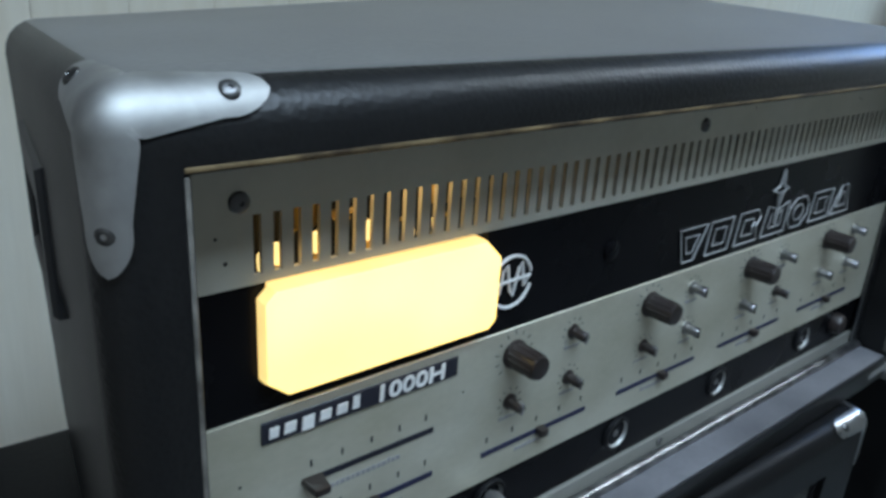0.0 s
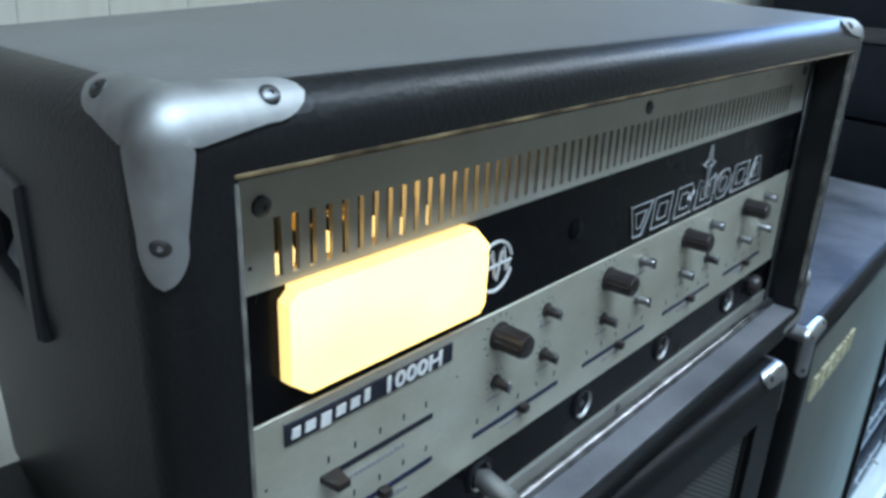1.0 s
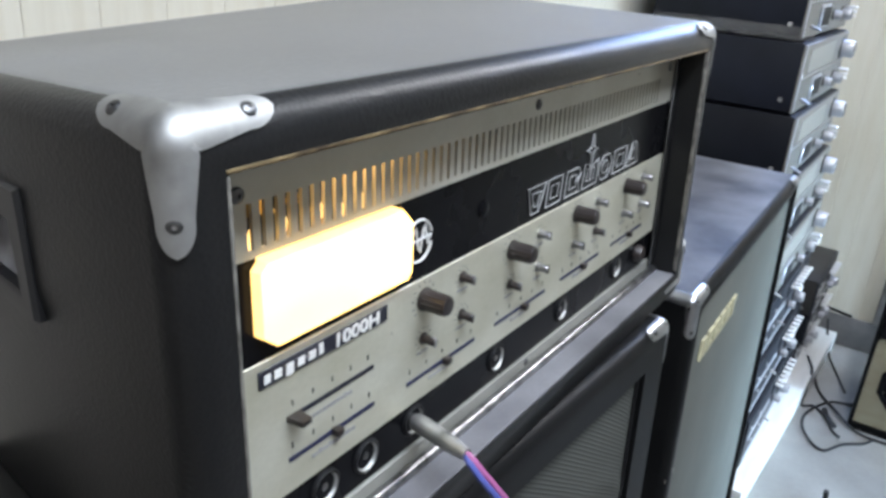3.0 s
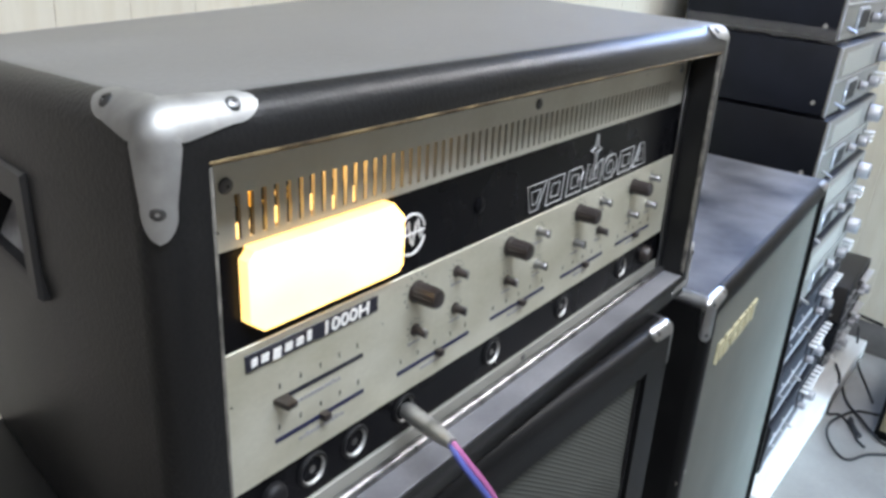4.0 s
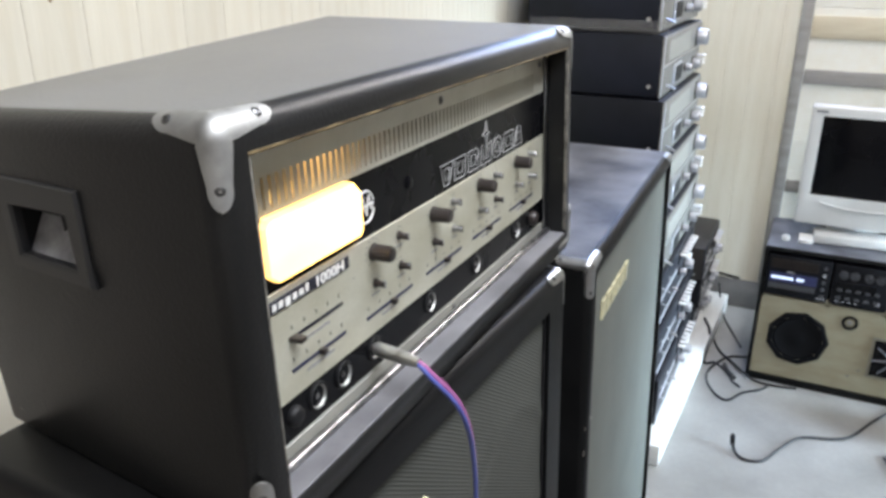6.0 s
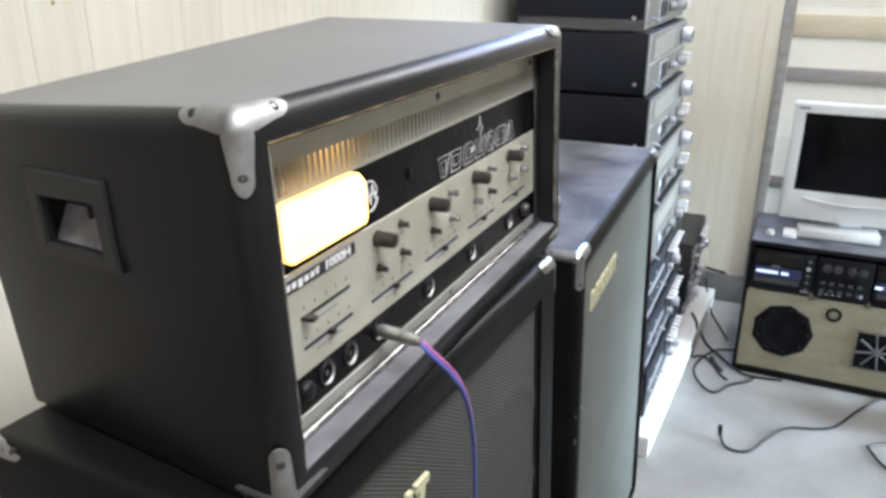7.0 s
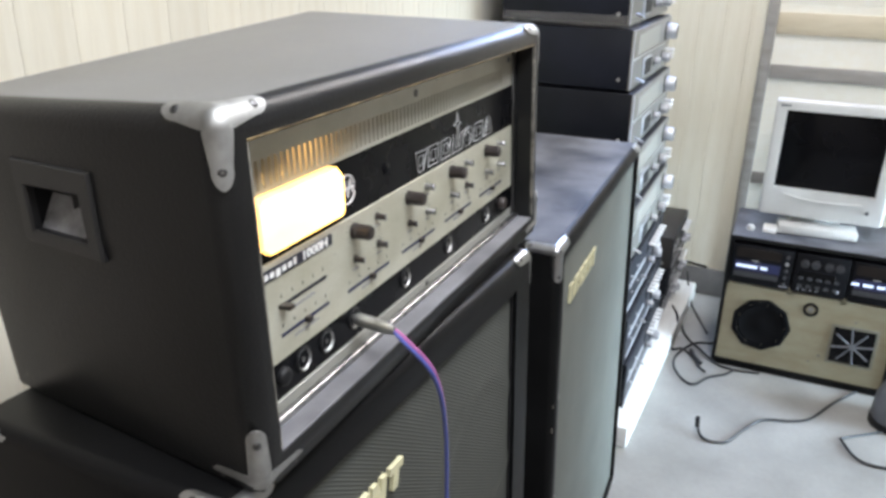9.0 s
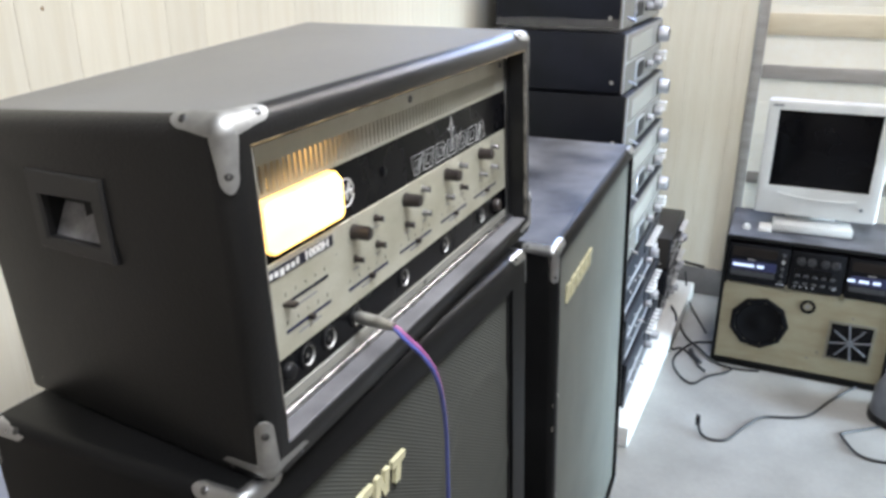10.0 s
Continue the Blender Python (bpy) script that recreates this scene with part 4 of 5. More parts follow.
def hifi_unit(x0, x1, yf, yb, z0, z1, style, label, case=GEAR, group="stacked hi-fi units"):
    w, h = x1 - x0, z1 - z0
    t = thing("hifi_unit", pose(x0, yf, z0), label, "hi-fi unit", group)
    part("case", box_bm((0.0, 0.006, 0.006), (w, yb - yf, h), 0.003), case, t)
    part("front_panel", box_bm((-0.002, 0, 0.004), (w + 0.002, 0.007, h - 0.003), 0.002), SILVER if style != "mixer" else FRONT_D, t, "brushed silver front" if style != "mixer" else "dark front")
    for fx in (0.04, w - 0.04):
        for fy in (0.04, yb - yf - 0.04):
            part("foot", lathe_bm([(0.012, 0), (0.012, 0.006), (0, 0.006)], Matrix.Translation((fx, fy, 0.0)), 12), INNER, t)
    part("side_screw", lathe_bm([(0.006, 0), (0.005, 0.002), (0, 0.003)], Matrix.Translation((0, 0.035, h * 0.2)) @ Matrix.Rotation(radians(-90), 4, "Y"), 12), ALU, t)
    if style == "receiver":
        part("scale_window", box_bm((w * 0.10, -0.002, h * 0.56), (w * 0.66, 0.001, h * 0.90), 0.002, 1), material("greyish_scale_glass", (0.29, 0.28, 0.25), 0.35, 0, 0.1, 20, 100, 0), t, "pale tuning scale window")
        wf = part("meter_frame", box_bm((w * 0.26, -0.006, h * 0.12), (w * 0.44, 0.001, h * 0.46), 0.003, 1), SATIN, t, "bright meter frame")
        part("meter_glass", box_bm((w * 0.272, -0.0075, h * 0.15), (w * 0.428, -0.0055, h * 0.42), 0.001, 1), INNER, wf)
        part("panel_line", box_bm((w * 0.02, -0.0025, h * 0.50), (w * 0.98, 0.001, h * 0.53), 0.001, 1), CHROME, t)
        add_round_knob(t, w * 0.88, 0, h * 0.72, 0.025, 0.036, SATIN, "large silver tuning knob")
        add_round_knob(t, w * 0.80, 0, h * 0.26, 0.016, 0.028, SATIN, "silver volume knob")
        add_round_knob(t, w * 0.58, 0, h * 0.27, 0.012, 0.022, SATIN, "small silver knob")
        for k in range(3):
            part("key_lever", box_bm((w * 0.885 + 0.006 * k, -0.030, h * (0.20 + 0.07 * k)), (w * 0.935 + 0.006 * k, 0.001, h * (0.235 + 0.07 * k)), 0.001, 1), KEY_W, t, "slim white lever key")
        part("panel_edge", box_bm((-0.003, -0.0012, 0.005), (0.004, 0.004, h - 0.004), 0.001, 1), SATIN, t, "bright bevelled edge of the front")
        part("slot", box_bm((w * 0.50, -0.0008, h * 0.20), (w * 0.505, 0.001, h * 0.36), 0.0003, 1), INNER, t)
        part("lever", tube_bm([(w * 0.12, 0, h * 0.18), (w * 0.11, -0.026, h * 0.13)], 0.004, 8, 1, True), CHROME, t, "bright toggle lever")
    else:
        part("key_plate", box_bm((w * 0.50, -0.0025, h * 0.62), (w * 0.93, 0.001, h * 0.92), 0.001, 1), GEAR2, t)
        for k in range(7):
            xk = w * (0.53 + 0.054 * k)
            part("key", box_bm((xk, -0.026, h * 0.76), (xk + w * 0.024, 0.001, h * 0.80), 0.0015, 1), KEY_W, t, "white push key")
        add_round_knob(t, w * 0.74, 0, h * 0.36, 0.017, 0.032, SATIN, "satin silver knob")
        add_round_knob(t, w * 0.58, 0, h * 0.40, 0.012, 0.024, SATIN, "small satin silver knob")
        part("display_strip", box_bm((w * 0.84, -0.010, h * 0.24), (w * 0.93, 0.001, h * 0.34), 0.001, 1), KEY_W, t, "white plate")
        part("scale_strip", box_bm((w * 0.04, -0.003, h * 0.52), (w * 0.46, 0.001, h * 0.60), 0.001, 1), SATIN, t, "pale scale strip")
        part("foot_trim", box_bm((w * 0.03, -0.003, h * 0.06), (w * 0.97, 0.001, h * 0.12), 0.001, 1), SATIN, t, "bright trim strip")
        for k, (u, v) in enumerate(((0.08, 0.72), (0.16, 0.30), (0.24, 0.72), (0.30, 0.34))):
            part("indicator", lathe_bm([(0.004, 0), (0.0035, 0.003), (0, 0.004)], at(w * u, 0, h * v), 10), KEY_W, t, "small bright indicator")
        part("lever", tube_bm([(w * 0.40, 0, h * 0.30), (w * 0.395, -0.020, h * 0.27)], 0.004, 8, 1, True), CHROME, t, "bright toggle lever")
    return t


SX0, SX1, SYF, SYB = 1.967, 2.600, 0.146, 0.545
for z0, z1, style, case, lab in (
        (0.075, 0.240, "mixer", GEAR2, "black mixer unit with rows of white keys in a stack"),
        (0.243, 0.400, "mixer", GEAR2, "black mixer unit with rows of white keys in a stack"),
        (0.403, 0.580, "mixer", GEAR2, "black mixer unit with silver knobs in a stack"),
        (0.583, 0.757, "receiver", GEAR, "silver-fronted receiver in a dark case in a stack"),
        (0.760, 0.932, "receiver", GEAR, "silver-fronted receiver in a dark case in a stack"),
        (0.935, 1.107, "receiver", GEAR2, "silver-fronted receiver in a black case in a stack"),
        (1.110, 1.284, "receiver", GEAR, "silver-fronted receiver in a dark blue-grey case in a stack"),
        (1.290, 1.462, "receiver", GEAR, "silver-fronted receiver wrapped in clear foil on the stack")):
    hifi_unit(SX0, SX1, 0.132 + 0.097 * (z0 - 0.935) if style == "receiver" else 0.060 + 0.09 * (z0 - 0.075), SYB, z0, z1, style, lab, case)
for z0, z1, style, case, lab in (
        (0.075, 0.185, "mixer", GEAR2, "low black mixer with white keys beside the stack"),
        (0.188, 0.300, "mixer", GEAR2, "black mixer unit with silver knobs beside the stack"),
        (0.303, 0.440, "mixer", GEARB, "brown-grey cased unit on top of the low stack")):
    hifi_unit(2.68, 3.08, 0.045 if z0 > 0.1 else 0.060, 0.36, z0, z1, style, lab, case, "low stack of units")

# crumpled foil edge under the top unit
fo = bmesh.new()
rnd = random.Random(7)
rows_f = []
for k in range(40):
    y = SYF - 0.006 + (SYB - SYF) * k / 39
    rows_f.append([fo.verts.new((SX0 - 0.004 - rnd.uniform(0, 0.004), y, 1.290 + 0.030 * j / 3 + rnd.uniform(-0.003, 0.003))) for j in range(4)])
for a, b in zip(rows_f, rows_f[1:]):
    for j in range(3):
        fo.faces.new((a[j], b[j], b[j + 1], a[j + 1]))
foil = part("foil_wrap", fo, FOIL, None)
tagged(foil, "crumpled clear plastic foil round the top unit", "plastic foil")

# ---------------- plywood radio box with monitor on top ----------------
RB = pose(2.568, -0.163, 0, 0, 0, -90)           # local x runs along -y of the room, local -y faces -x
radio = thing("radio_box", RB, "plywood-fronted box with car radios, round speaker and fan grille", "music box")
W_, H_, D_ = 0.597, 0.530, 0.36
part("case", shell_bm([(0, 0, 0.0), (W_, 0, 0.0), (W_, 0, H_), (0, 0, H_)], [(0, D_, 0), (W_, D_, 0), (W_, D_, H_), (0, D_, H_)], (0.012, W_ - 0.012, 0.026, H_ - 0.014), 0, 0.05, 0.005), TOLEX, radio)
part("pale_top", box_bm((0.004, 0.004, H_ - 0.0005), (W_ - 0.004, D_ - 0.004, H_ + 0.0012), 0.0005, 1), TOLEX_PALE, radio, "mottled blue-grey covering of the box top")
fb = bmesh.new()
add_box(fb, (0.013, 0.008, 0.027), (W_ - 0.013, 0.020, 0.335), 0.001, 1)
part("plywood_front", fb, PLY, radio, "pale plywood front")
for k, (a, b) in enumerate(((0.016, 0.222), (0.228, 0.405), (0.411, 0.582))):
    r_ = part("car_radio", box_bm((a, -0.004, 0.352), (b, 0.040, 0.502), 0.004), RADIO, radio, "black car radio with lit blue display")
    part("display", box_bm((a + 0.012, -0.006, 0.405), (b - 0.040, -0.0035, 0.440), 0.001, 1), DISPLAY_DIM if k != 1 else GLASS, r_, "dim blue display")
    bars = ((0.018, 0.090), (0.100, 0.124)) if k == 0 else ((0.004, 0.028), (0.040, 0.072), (0.084, 0.108))
    if k != 1:
        for u0, u1 in bars:
            part("display_text", box_bm((a + u0, -0.0072, 0.417), (a + u1, -0.0058, 0.427), 0.001, 1), DISPLAY, r_, "lit pale bar")
        part("badge", box_bm((a + 0.066, -0.0055, 0.443), (a + 0.092, -0.0038, 0.447), 0.0005, 1), ALU, r_, "small silver badge")
        part("cassette_flap", box_bm((a + 0.012, -0.0065, 0.456), (b - 0.042, -0.0035, 0.492), 0.002, 1), BROWN_PL, r_, "dark brown cassette flap")
        part("lower_strip", box_bm((a + 0.012, -0.0060, 0.380), (b - 0.042, -0.0035, 0.400), 0.001, 1), BUTTON, r_, "grey key strip")
        for j in range(5):
            part("button", lathe_bm([(0.0062, 0), (0.0062, 0.005), (0.0045, 0.007), (0, 0.007)], at(b - 0.020, -0.004, 0.374 + 0.026 * j), 12), ALU if j == 3 else BUTTON, r_)
        for j in range(3):
            part("button", box_bm((b - 0.034 + 0.010 * j, -0.0065, 0.362), (b - 0.027 + 0.010 * j, -0.0035, 0.367), 0.0005, 1), SATIN, r_)
    else:
        for j in range(4):
            part("dial", lathe_bm([(0.015, 0), (0.015, 0.004), (0.0125, 0.005), (0.011, 0.002), (0.007, 0.002), (0.006, 0.008), (0, 0.008)], at(a + 0.032 + 0.034 * j + (0.010 if j > 1 else 0), -0.004, 0.466), 18), BUTTON, r_)
        for j in range(10):
            part("button", box_bm((a + 0.018 + 0.029 * (j % 5), -0.007, 0.376 + 0.030 * (j // 5)), (a + 0.034 + 0.029 * (j % 5), -0.003, 0.386 + 0.030 * (j // 5)), 0.001, 1), BUTTON, r_)
        for j in range(4):
            part("key_mark", box_bm((a + 0.018 + 0.020 * j, -0.0058, 0.366), (a + 0.028 + 0.020 * j, -0.0038, 0.369), 0.0004, 1), SATIN, r_)
        part("badge", box_bm((b - 0.034, -0.0058, 0.372), (b - 0.022, -0.0038, 0.384), 0.001, 1), SATIN, r_, "small silver badge")
# uneven cut edge of the plywood between the radios
cut = bmesh.new()
for a, b, z in ((0.018, 0.03, 0.352), (0.215, 0.240, 0.358), (0.395, 0.42, 0.356), (0.03, 0.57, 0.344)):
    add_box(cut, (a, 0.0075, 0.330), (b, 0.0195, z), 0.002, 1)
part("plywood_edge", cut, PLY, radio)
SPX, SPZ, SPR = 0.152, 0.195, 0.104
spk = part("speaker_basket", lathe_bm([(SPR, 0), (SPR * 1.01, 0.004), (SPR * 0.97, 0.008), (SPR * 0.86, 0.009), (SPR * 0.82, 0.004)], at(SPX, 0.008, SPZ), 9), CONE, radio, "black many-sided speaker basket")
part("cone", lathe_bm([(SPR * 0.80, 0.004), (SPR * 0.72, 0.0075), (SPR * 0.66, 0.005), (SPR * 0.30, 0.0015), (SPR * 0.24, 0.0035), (0, 0.0055)], at(SPX, 0.008, SPZ), 32), CONE, spk, "black paper cone")
tw = part("round_port", lathe_bm([(0.026, 0), (0.026, 0.004), (0.019, 0.005), (0.016, 0.001)], at(0.308, 0.008, 0.290), 24), CONE, radio, "dark ring with a pale centre")
part("port_centre", lathe_bm([(0.009, 0), (0.008, 0.0025), (0.005, 0.0035), (0, 0.0035)], at(0.308, 0.008, 0.290), 20), ALU, tw)
FX, FZ, FR = 0.464, 0.176, 0.070
fan = part("fan_frame", box_bm((FX - FR * 1.10, 0.004, FZ - FR * 1.10), (FX + FR * 1.10, 0.0085, FZ + FR * 1.10), 0.003, 1), material("dull_beige_fan_frame", (0.22, 0.205, 0.155), 0.5, 0, 0.15, 30, 300, 0.05), radio, "dull beige square fan frame with grey spokes")
part("fan_opening", box_bm((FX - FR * 0.97, 0.0022, FZ - FR * 0.97), (FX + FR * 0.97, 0.0045, FZ + FR * 0.97), 0.002, 1), GLASS, fan)
for k in range(8):
    a = radians(45 * k + 8)
    tb = tube_bm([(FX, 0.001, FZ), (FX + FR * 1.0 * math.cos(a), 0.001, FZ + FR * 1.0 * math.sin(a))], 0.0034, 6, 1, True)
    part("spoke", tb, GREYPL, fan)
part("fan_hub", lathe_bm([(0.012, 0), (0.012, 0.005), (0, 0.006)], at(FX, 0.002, FZ), 16), GREYPL, fan)
for x, z in ((0.365, 0.115), (0.335, 0.085), (0.46, 0.27)):
    part("screw", lathe_bm([(0.004, 0), (0.003, 0.002), (0, 0.0025)], at(x, 0.008, z), 10), STEEL, radio)

# monitor: bezel, tube screen, tapered back, stand
mon = thing("crt_monitor", pose(2.705, -0.440, 0.5312, 0, 0, -90), "off-white tube monitor, switched off, standing on the radio box", "monitor")
MW, MZ0, MZ1 = 0.205, 0.056, 0.478
bez = bmesh.new()
ro, ri = [(-MW, MZ0), (MW, MZ0), (MW, MZ1), (-MW, MZ1)], [(-0.166, 0.162), (0.166, 0.162), (0.166, 0.443), (-0.166, 0.443)]
vo, vi, vb, vd = ([bez.verts.new((a, y, b)) for a, b in q] for q, y in ((ro, 0.0), (ri, 0.004), (ro, 0.05), (ri, 0.026)))
for k in range(4):
    n_ = (k + 1) % 4
    bez.faces.new((vo[k], vo[n_], vi[n_], vi[k]))
    bez.faces.new((vo[n_], vo[k], vb[k], vb[n_]))
    bez.faces.new((vi[k], vi[n_], vd[n_], vd[k]))
bmesh.ops.recalc_face_normals(bez, faces=bez.faces)
bmesh.ops.bevel(bez, geom=[e_ for e_ in bez.edges if all(v_ in vo for v_ in e_.verts) or (all(v_ in vo + vb for v_ in e_.verts) and e_.verts[0].co.y != e_.verts[1].co.y)], offset=0.009, segments=3, profile=0.5, affect="EDGES")
part("bezel", bez, PLASTIC_W, mon, "off-white plastic bezel")
part("screen", box_bm((-0.170, 0.018, 0.158), (0.170, 0.034, 0.447), 0.003), GLASS, mon, "dark glass screen")
bk = bmesh.new()
fr = [(-MW + 0.004, 0.05, MZ0 + 0.004), (MW - 0.004, 0.05, MZ0 + 0.004), (MW - 0.004, 0.05, MZ1 - 0.004), (-MW + 0.004, 0.05, MZ1 - 0.004)]
br = [(-0.10, 0.34, 0.13), (0.10, 0.34, 0.13), (0.10, 0.34, 0.38), (-0.10, 0.34, 0.38)]
A_, B_ = [bk.verts.new(p) for p in fr], [bk.verts.new(p) for p in br]
bk.faces.new(A_)
bk.faces.new(B_)
for k in range(4):
    bk.faces.new((A_[k], A_[(k + 1) % 4], B_[(k + 1) % 4], B_[k]))
part("back_shell", bk, PLASTIC_W, mon)
part("curved_brow", tube_bm([(-0.13, -0.002, 0.140), (-0.05, -0.004, 0.128), (0.05, -0.004, 0.126), (0.13, -0.002, 0.132)], 0.004, 8), PLASTIC_W, mon)
part("power_button", lathe_bm([(0.007, 0), (0.006, 0.004), (0, 0.005)], at(0.15, 0.0, 0.105), 14), GREYPL, mon)
part("stand", lathe_bm([(0.09, 0.0), (0.09, 0.008), (0.08, 0.014), (0.07, 0.03), (0.07, 0.10), (0, 0.10)], Matrix.Translation((0, 0.19, 0)), 28), PLASTIC_W, mon, "round swivel stand")
part("badge", box_bm((-0.19, -0.001, 0.456), (-0.155, 0.001, 0.462), 0.0004, 1), GREYPL, mon)

flat = thing("flat_white_box", pose(2.660, -0.425, 0.5312, 0, 0, -86), "flat white plastic case lying in front of the monitor", "plastic case")
part("lid", box_bm((-0.112, 0.0, 0.006), (0.152, 0.095, 0.036), 0.003), PLASTIC_W, flat)
part("base", box_bm((-0.109, 0.003, 0.0), (0.149, 0.092, 0.006), 0.002), GREYPL, flat)
sheet = tagged(part("paper_stack", box_bm((2.645, -0.310, 0.5312), (2.72, -0.264, 0.546), 0.002), PAPER), "small stack of white papers beside the white case", "paper")
tagged(part("bright_cap", lathe_bm([(0.014, 0), (0.015, 0.010), (0.010, 0.018), (0, 0.019)], pose(2.66, -0.222, 0.5312), 18), PLASTIC_W), "small shiny white cap on the radio box", "cap")
tagged(part("white_lead", tube_bm([(2.70, -0.700, 0.600), (2.66, -0.690, 0.540), (2.63, -0.700, 0.535), (2.60, -0.735, 0.535)], 0.005, 8), PLASTIC_W), "white lead hanging by the monitor", "cable")
gb = thing("grey_floor_tool", pose(2.40, -0.790, 0), "rounded grey plastic appliance standing on the floor", "appliance")
part("body", lathe_bm([(0, 0), (0.075, 0.0), (0.085, 0.02), (0.080, 0.11), (0.060, 0.16), (0, 0.175)], Matrix(), 28), GREYPL, gb)
part("dark_foot", lathe_bm([(0.088, 0.0), (0.088, 0.025), (0.08, 0.03)], Matrix(), 28), INNER, gb)


# ---------------- cables on the floor ----------------
def floor_cable(pts, r, label):
    ob = part("floor_cable", tube_bm(pts, r, 8, 8), CABLE, None)
    return tagged(ob, label, "cable", "floor cables")


G = 0.0055
floor_cable([(2.075, -0.176, 0.030), (2.062, -0.180, 0.012), (2.030, -0.196, G), (2.017, -0.228, G), (2.038, -0.272, G), (2.122, -0.312, G), (2.220, -0.370, G), (2.260, -0.465, G), (2.305, -0.522, G), (2.43, -0.587, G), (2.54, -0.655, G), (2.60, -0.70, G)], 0.0045, "black cable with loose end on the concrete floor")
floor_cable([(2.42, -0.80, G), (2.34, -0.757, G), (2.235, -0.628, G), (2.205, -0.620, G), (2.130, -0.653, G), (2.108, -0.692, G), (2.112, -0.745, G), (2.14, -0.86, G)], 0.0045, "black cable looping over the concrete floor")
floor_cable([(2.74, -0.175, G), (2.719, -0.148, G), (2.685, -0.087, G), (2.56, -0.037, G), (2.463, -0.040, G), (2.378, -0.084, G), (2.358, -0.127, G), (2.433, -0.170, G), (2.486, -0.226, G), (2.540, -0.255, G)], 0.0045, "black cable loop beside the radio box")
floor_cable([(2.84, -0.010, 0.010), (2.729, -0.052, G), (2.631, -0.116, 0.013), (2.578, -0.154, 0.013), (2.545, -0.200, G), (2.535, -0.263, G), (2.550, -0.343, G)], 0.0045, "black cable running along the foot of the radio box")
floor_cable([(2.84, 0.030, 0.082), (2.74, -0.004, 0.081), (2.66, -0.008, 0.04), (2.60, -0.012, G), (2.62, -0.050, G), (2.56, -0.100, G), (2.50, -0.128, G), (2.46, -0.155, 0.012)], 0.0045, "black cable running from the plank")
floor_cable([(2.62, -0.085, G), (2.56, -0.100, 0.013), (2.525, -0.130, G)], 0.010, "thick black plug on the floor cable")
floor_cable([(3.16, 0.02, 0.12), (3.05, -0.02, 0.03), (2.92, -0.08, G), (2.80, -0.125, G)], 0.004, "thin black cable along the wall foot")
part("plug_tip", tube_bm([(2.078, -0.175, 0.012), (2.070, -0.172, 0.050)], 0.0075, 10, 1, True), INNER, tagged(new("cable_plug"), "black jack plug standing up from the cable end", "plug"))
wire = tagged(part("wall_wire", tube_bm([(3.20, 0.04, 0.155), (3.195, -0.01, 0.150), (3.19, -0.06, 0.146)], 0.006, 8), INNER), "short black wire on the wall boards", "cable")

# carton standing behind the cabinet
carton = thing("carton", pose(0.205, 0.425, 0.0, 0, 0, 8), "tall dark blue carton with pale flaps standing behind the cabinet", "carton")
part("box_body", box_bm((-0.16, -0.13, 0.0), (0.16, 0.13, 0.900), 0.003), material("navy_blue_card", (0.020, 0.028, 0.085), 0.55, 0, 0.1, 12, 200, 0.05), carton)
part("flap", box_bm((-0.16, 0.01, 0.9005), (0.16, 0.13, 0.906), 0.001, 1), material("pale_blue_card", (0.50, 0.55, 0.70), 0.6, 0, 0.1, 12, 200, 0.05), carton, "pale blue-white flap")
part("flap", box_bm((-0.16, -0.13, 0.9005), (0.16, -0.045, 0.904), 0.001, 1), PAPER, carton, "white flap")

# ---------------- wall boards, posts and footing ----------------
def board_mesh(name, w, h, th, mat, seed, vert=True):
    rnd = random.Random(seed)
    bm = bmesh.new()
    c = 0.0030
    prof = [(0.0, th), (0.0003, 0.0008), (c, 0.0002), (c * 1.7, 0.0), (w - c * 1.7, 0.0), (w - c, 0.0002), (w - 0.0003, 0.0008), (w, th)]
    lo, hi = [], []
    for u, d in prof:
        if vert:
            lo.append(bm.verts.new((u, d, 0)))
            hi.append(bm.verts.new((u, d, h)))
        else:
            lo.append(bm.verts.new((0, d, u)))
            hi.append(bm.verts.new((h, d, u)))
    for k in range(len(prof) - 1):
        bm.faces.new((lo[k], lo[k + 1], hi[k + 1], hi[k]))
    finish(bm)
    me = bpy.data.meshes.new(name)
    bm.to_mesh(me)
    bm.free()
    me.materials.append(mat)
    return me


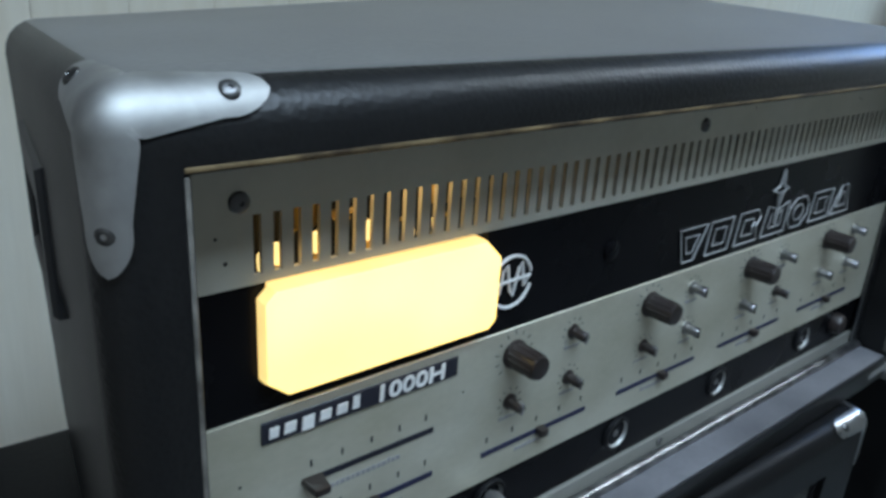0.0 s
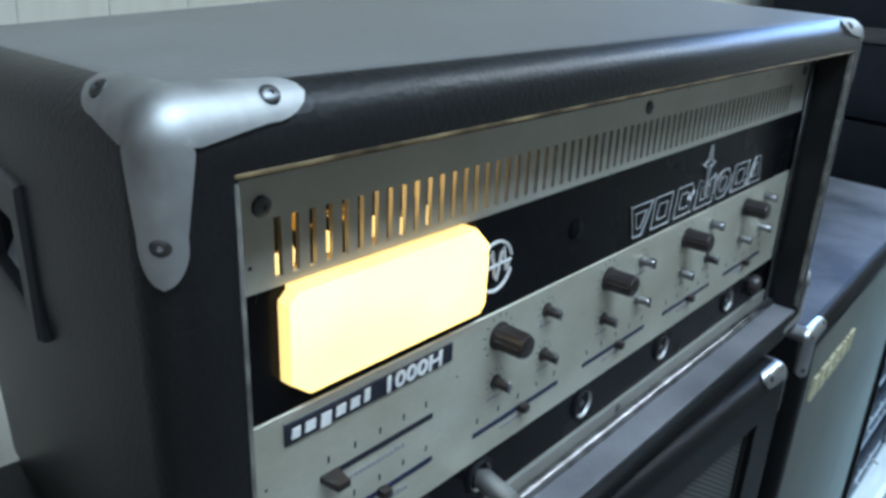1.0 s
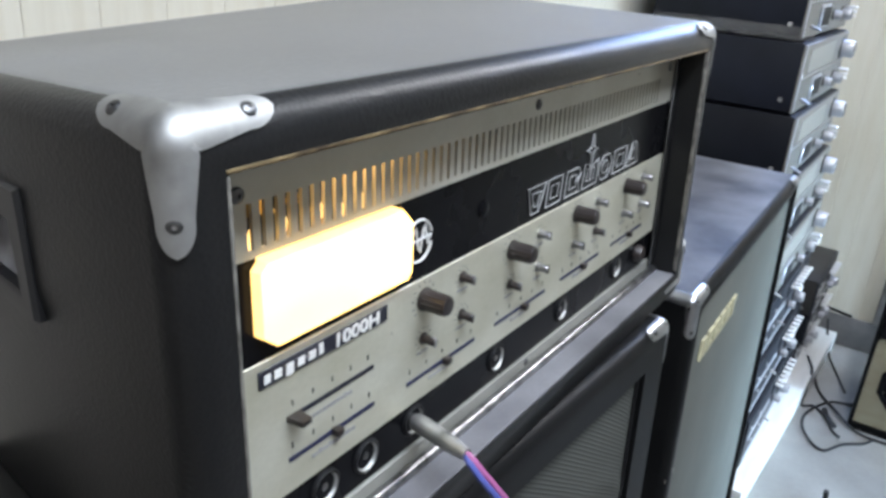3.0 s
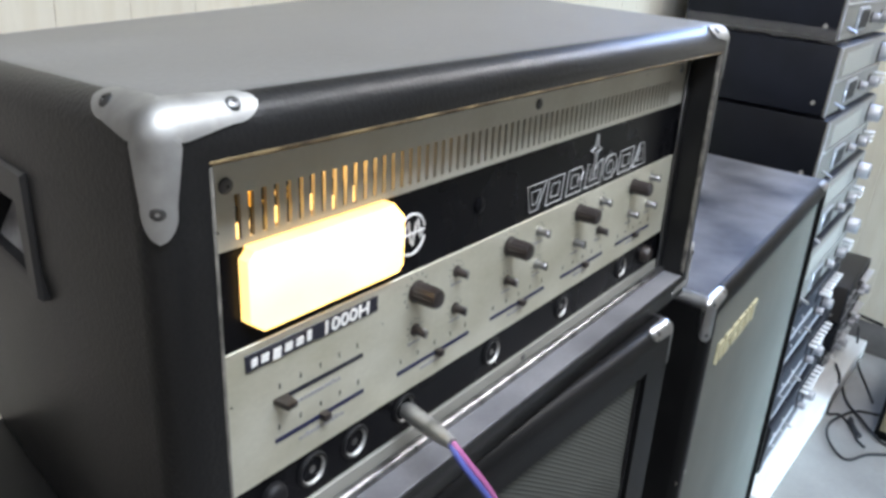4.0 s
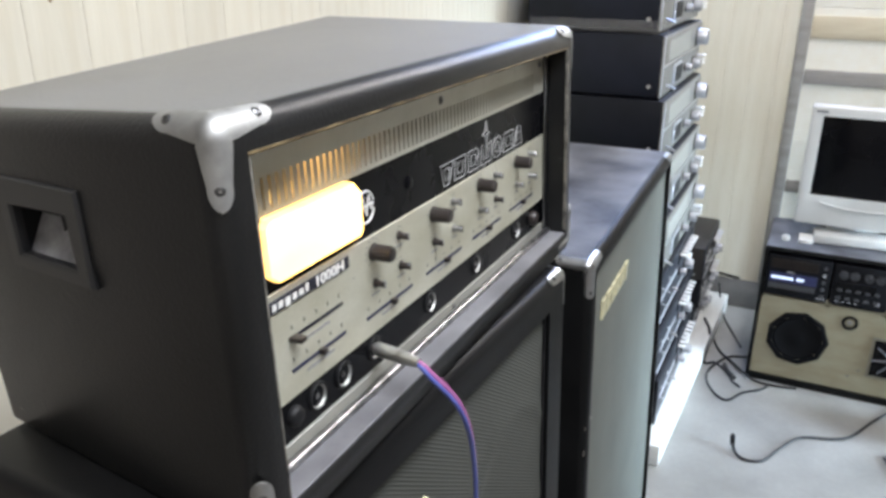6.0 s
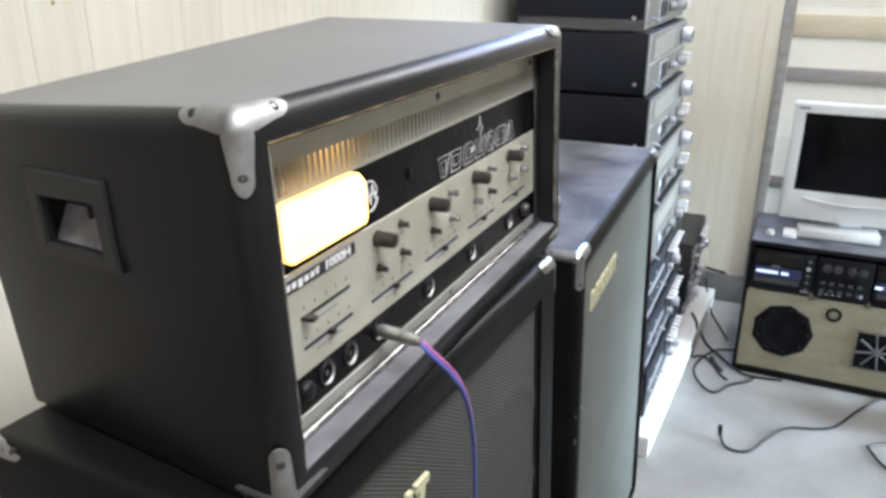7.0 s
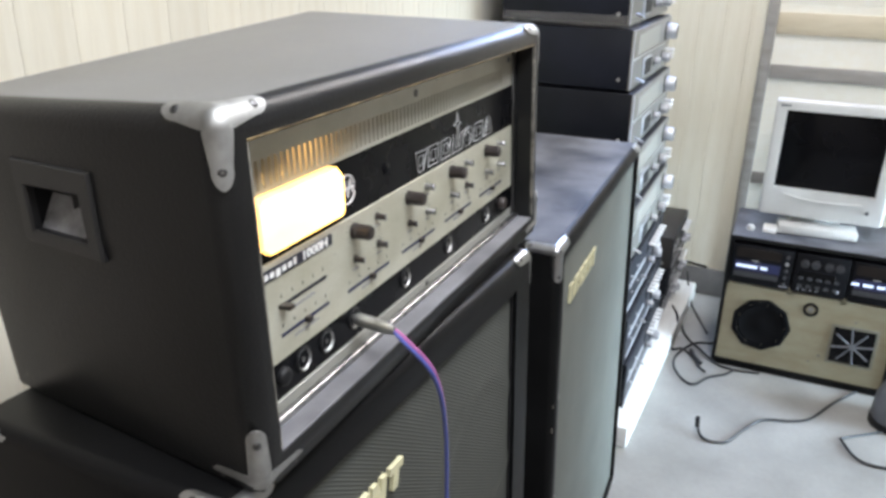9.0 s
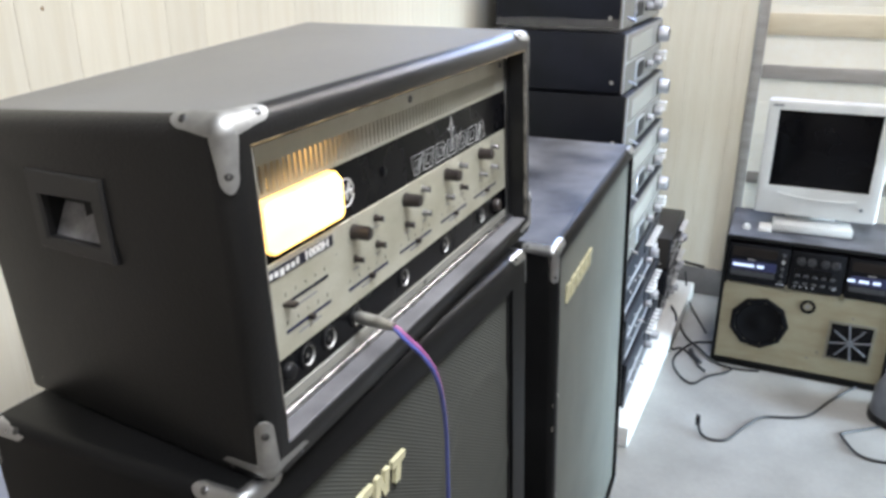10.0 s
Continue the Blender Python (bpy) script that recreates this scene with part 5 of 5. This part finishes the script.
BW = 0.0875
nb = board_mesh("board", BW - 0.0002, ZC, 0.012, PINE, 1)
nb_unseen = board_mesh("board", BW - 0.0002, ZC, 0.012, UNSEEN_WOOD, 1)
for k in range(int((X1 - X0) / BW)):
    ob = new("board", nb)
    ob.parent = wall_north
    ob.location = (X1 - (k + 1) * BW, Y1, 0)
    # unseen boards left of x=0, added in brown to darken the case side's reflection
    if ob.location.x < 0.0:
        ob.data = nb_unseen
rnd = random.Random(3)
for x, z in ((0.46, 1.43), (0.62, 1.55), (0.95, 1.49), (1.30, 1.44), (1.62, 1.53), (1.9, 1.62), (0.25, 1.6), (2.4, 1.5)):
    kn = part("knot", lathe_bm([(0.0032, 0.0), (0.002, 0.0005), (0, 0.0006)], at(x, Y1 + 0.0001, z), 12), KNOT, wall_north)
eb = board_mesh("board", 0.0994, WZ0 - 0.13, 0.012, PINE, 2)
eb_top = board_mesh("board", 0.0994, ZC - WZ1, 0.012, PINE, 2)
for k in range(8):
    for me, z in ((eb, 0.13), (eb_top, WZ1)):
        ob = new("board", me)
        ob.parent = wall_east
        ob.matrix_local = pose(X1, Y1 - 0.001 - 0.0995 * k, z, 0, 0, -90)
hb = board_mesh("board", 0.1299, 2.38, 0.012, WHITEWASH, 3, False)
for k in range(18):
    ob = new("board", hb)
    ob.parent = wall_east
    ob.matrix_local = pose(X1, -0.178, 0.13 + 0.130 * k, 0, 0, -90)
part("footing", box_bm((X1 - 0.012, -2.6, 0.0), (X1 + 0.011, Y1, 0.13), 0.004), FOOTING, wall_east, "grey cement footing")
part("post", box_bm((X1 - 0.020, -0.178, 0.13), (X1 + 0.008, -0.136, ZC), 0.003), BATTEN, wall_east, "grey weathered post")
part("batten", box_bm((X1 - 0.016, -2.55, 1.010), (X1 + 0.008, -0.180, 1.065), 0.003), BATTEN, wall_east, "grey weathered batten")
part("batten", box_bm((X1 - 0.012, -2.55, 0.560), (X1 + 0.008, -0.180, 0.610), 0.003), BATTEN, wall_east, "grey weathered batten")
part("beige_band", box_bm((X1 - 0.010, -2.55, 1.185), (X1 + 0.008, -0.180, 1.270), 0.003), BEIGE, wall_east, "stained beige board")
part("corner_post", box_bm((2.22, Y1 - 0.05, 0.0), (2.30, Y1 - 0.004, ZC), 0.004), BATTEN, wall_north, "grey upright post on the wall")
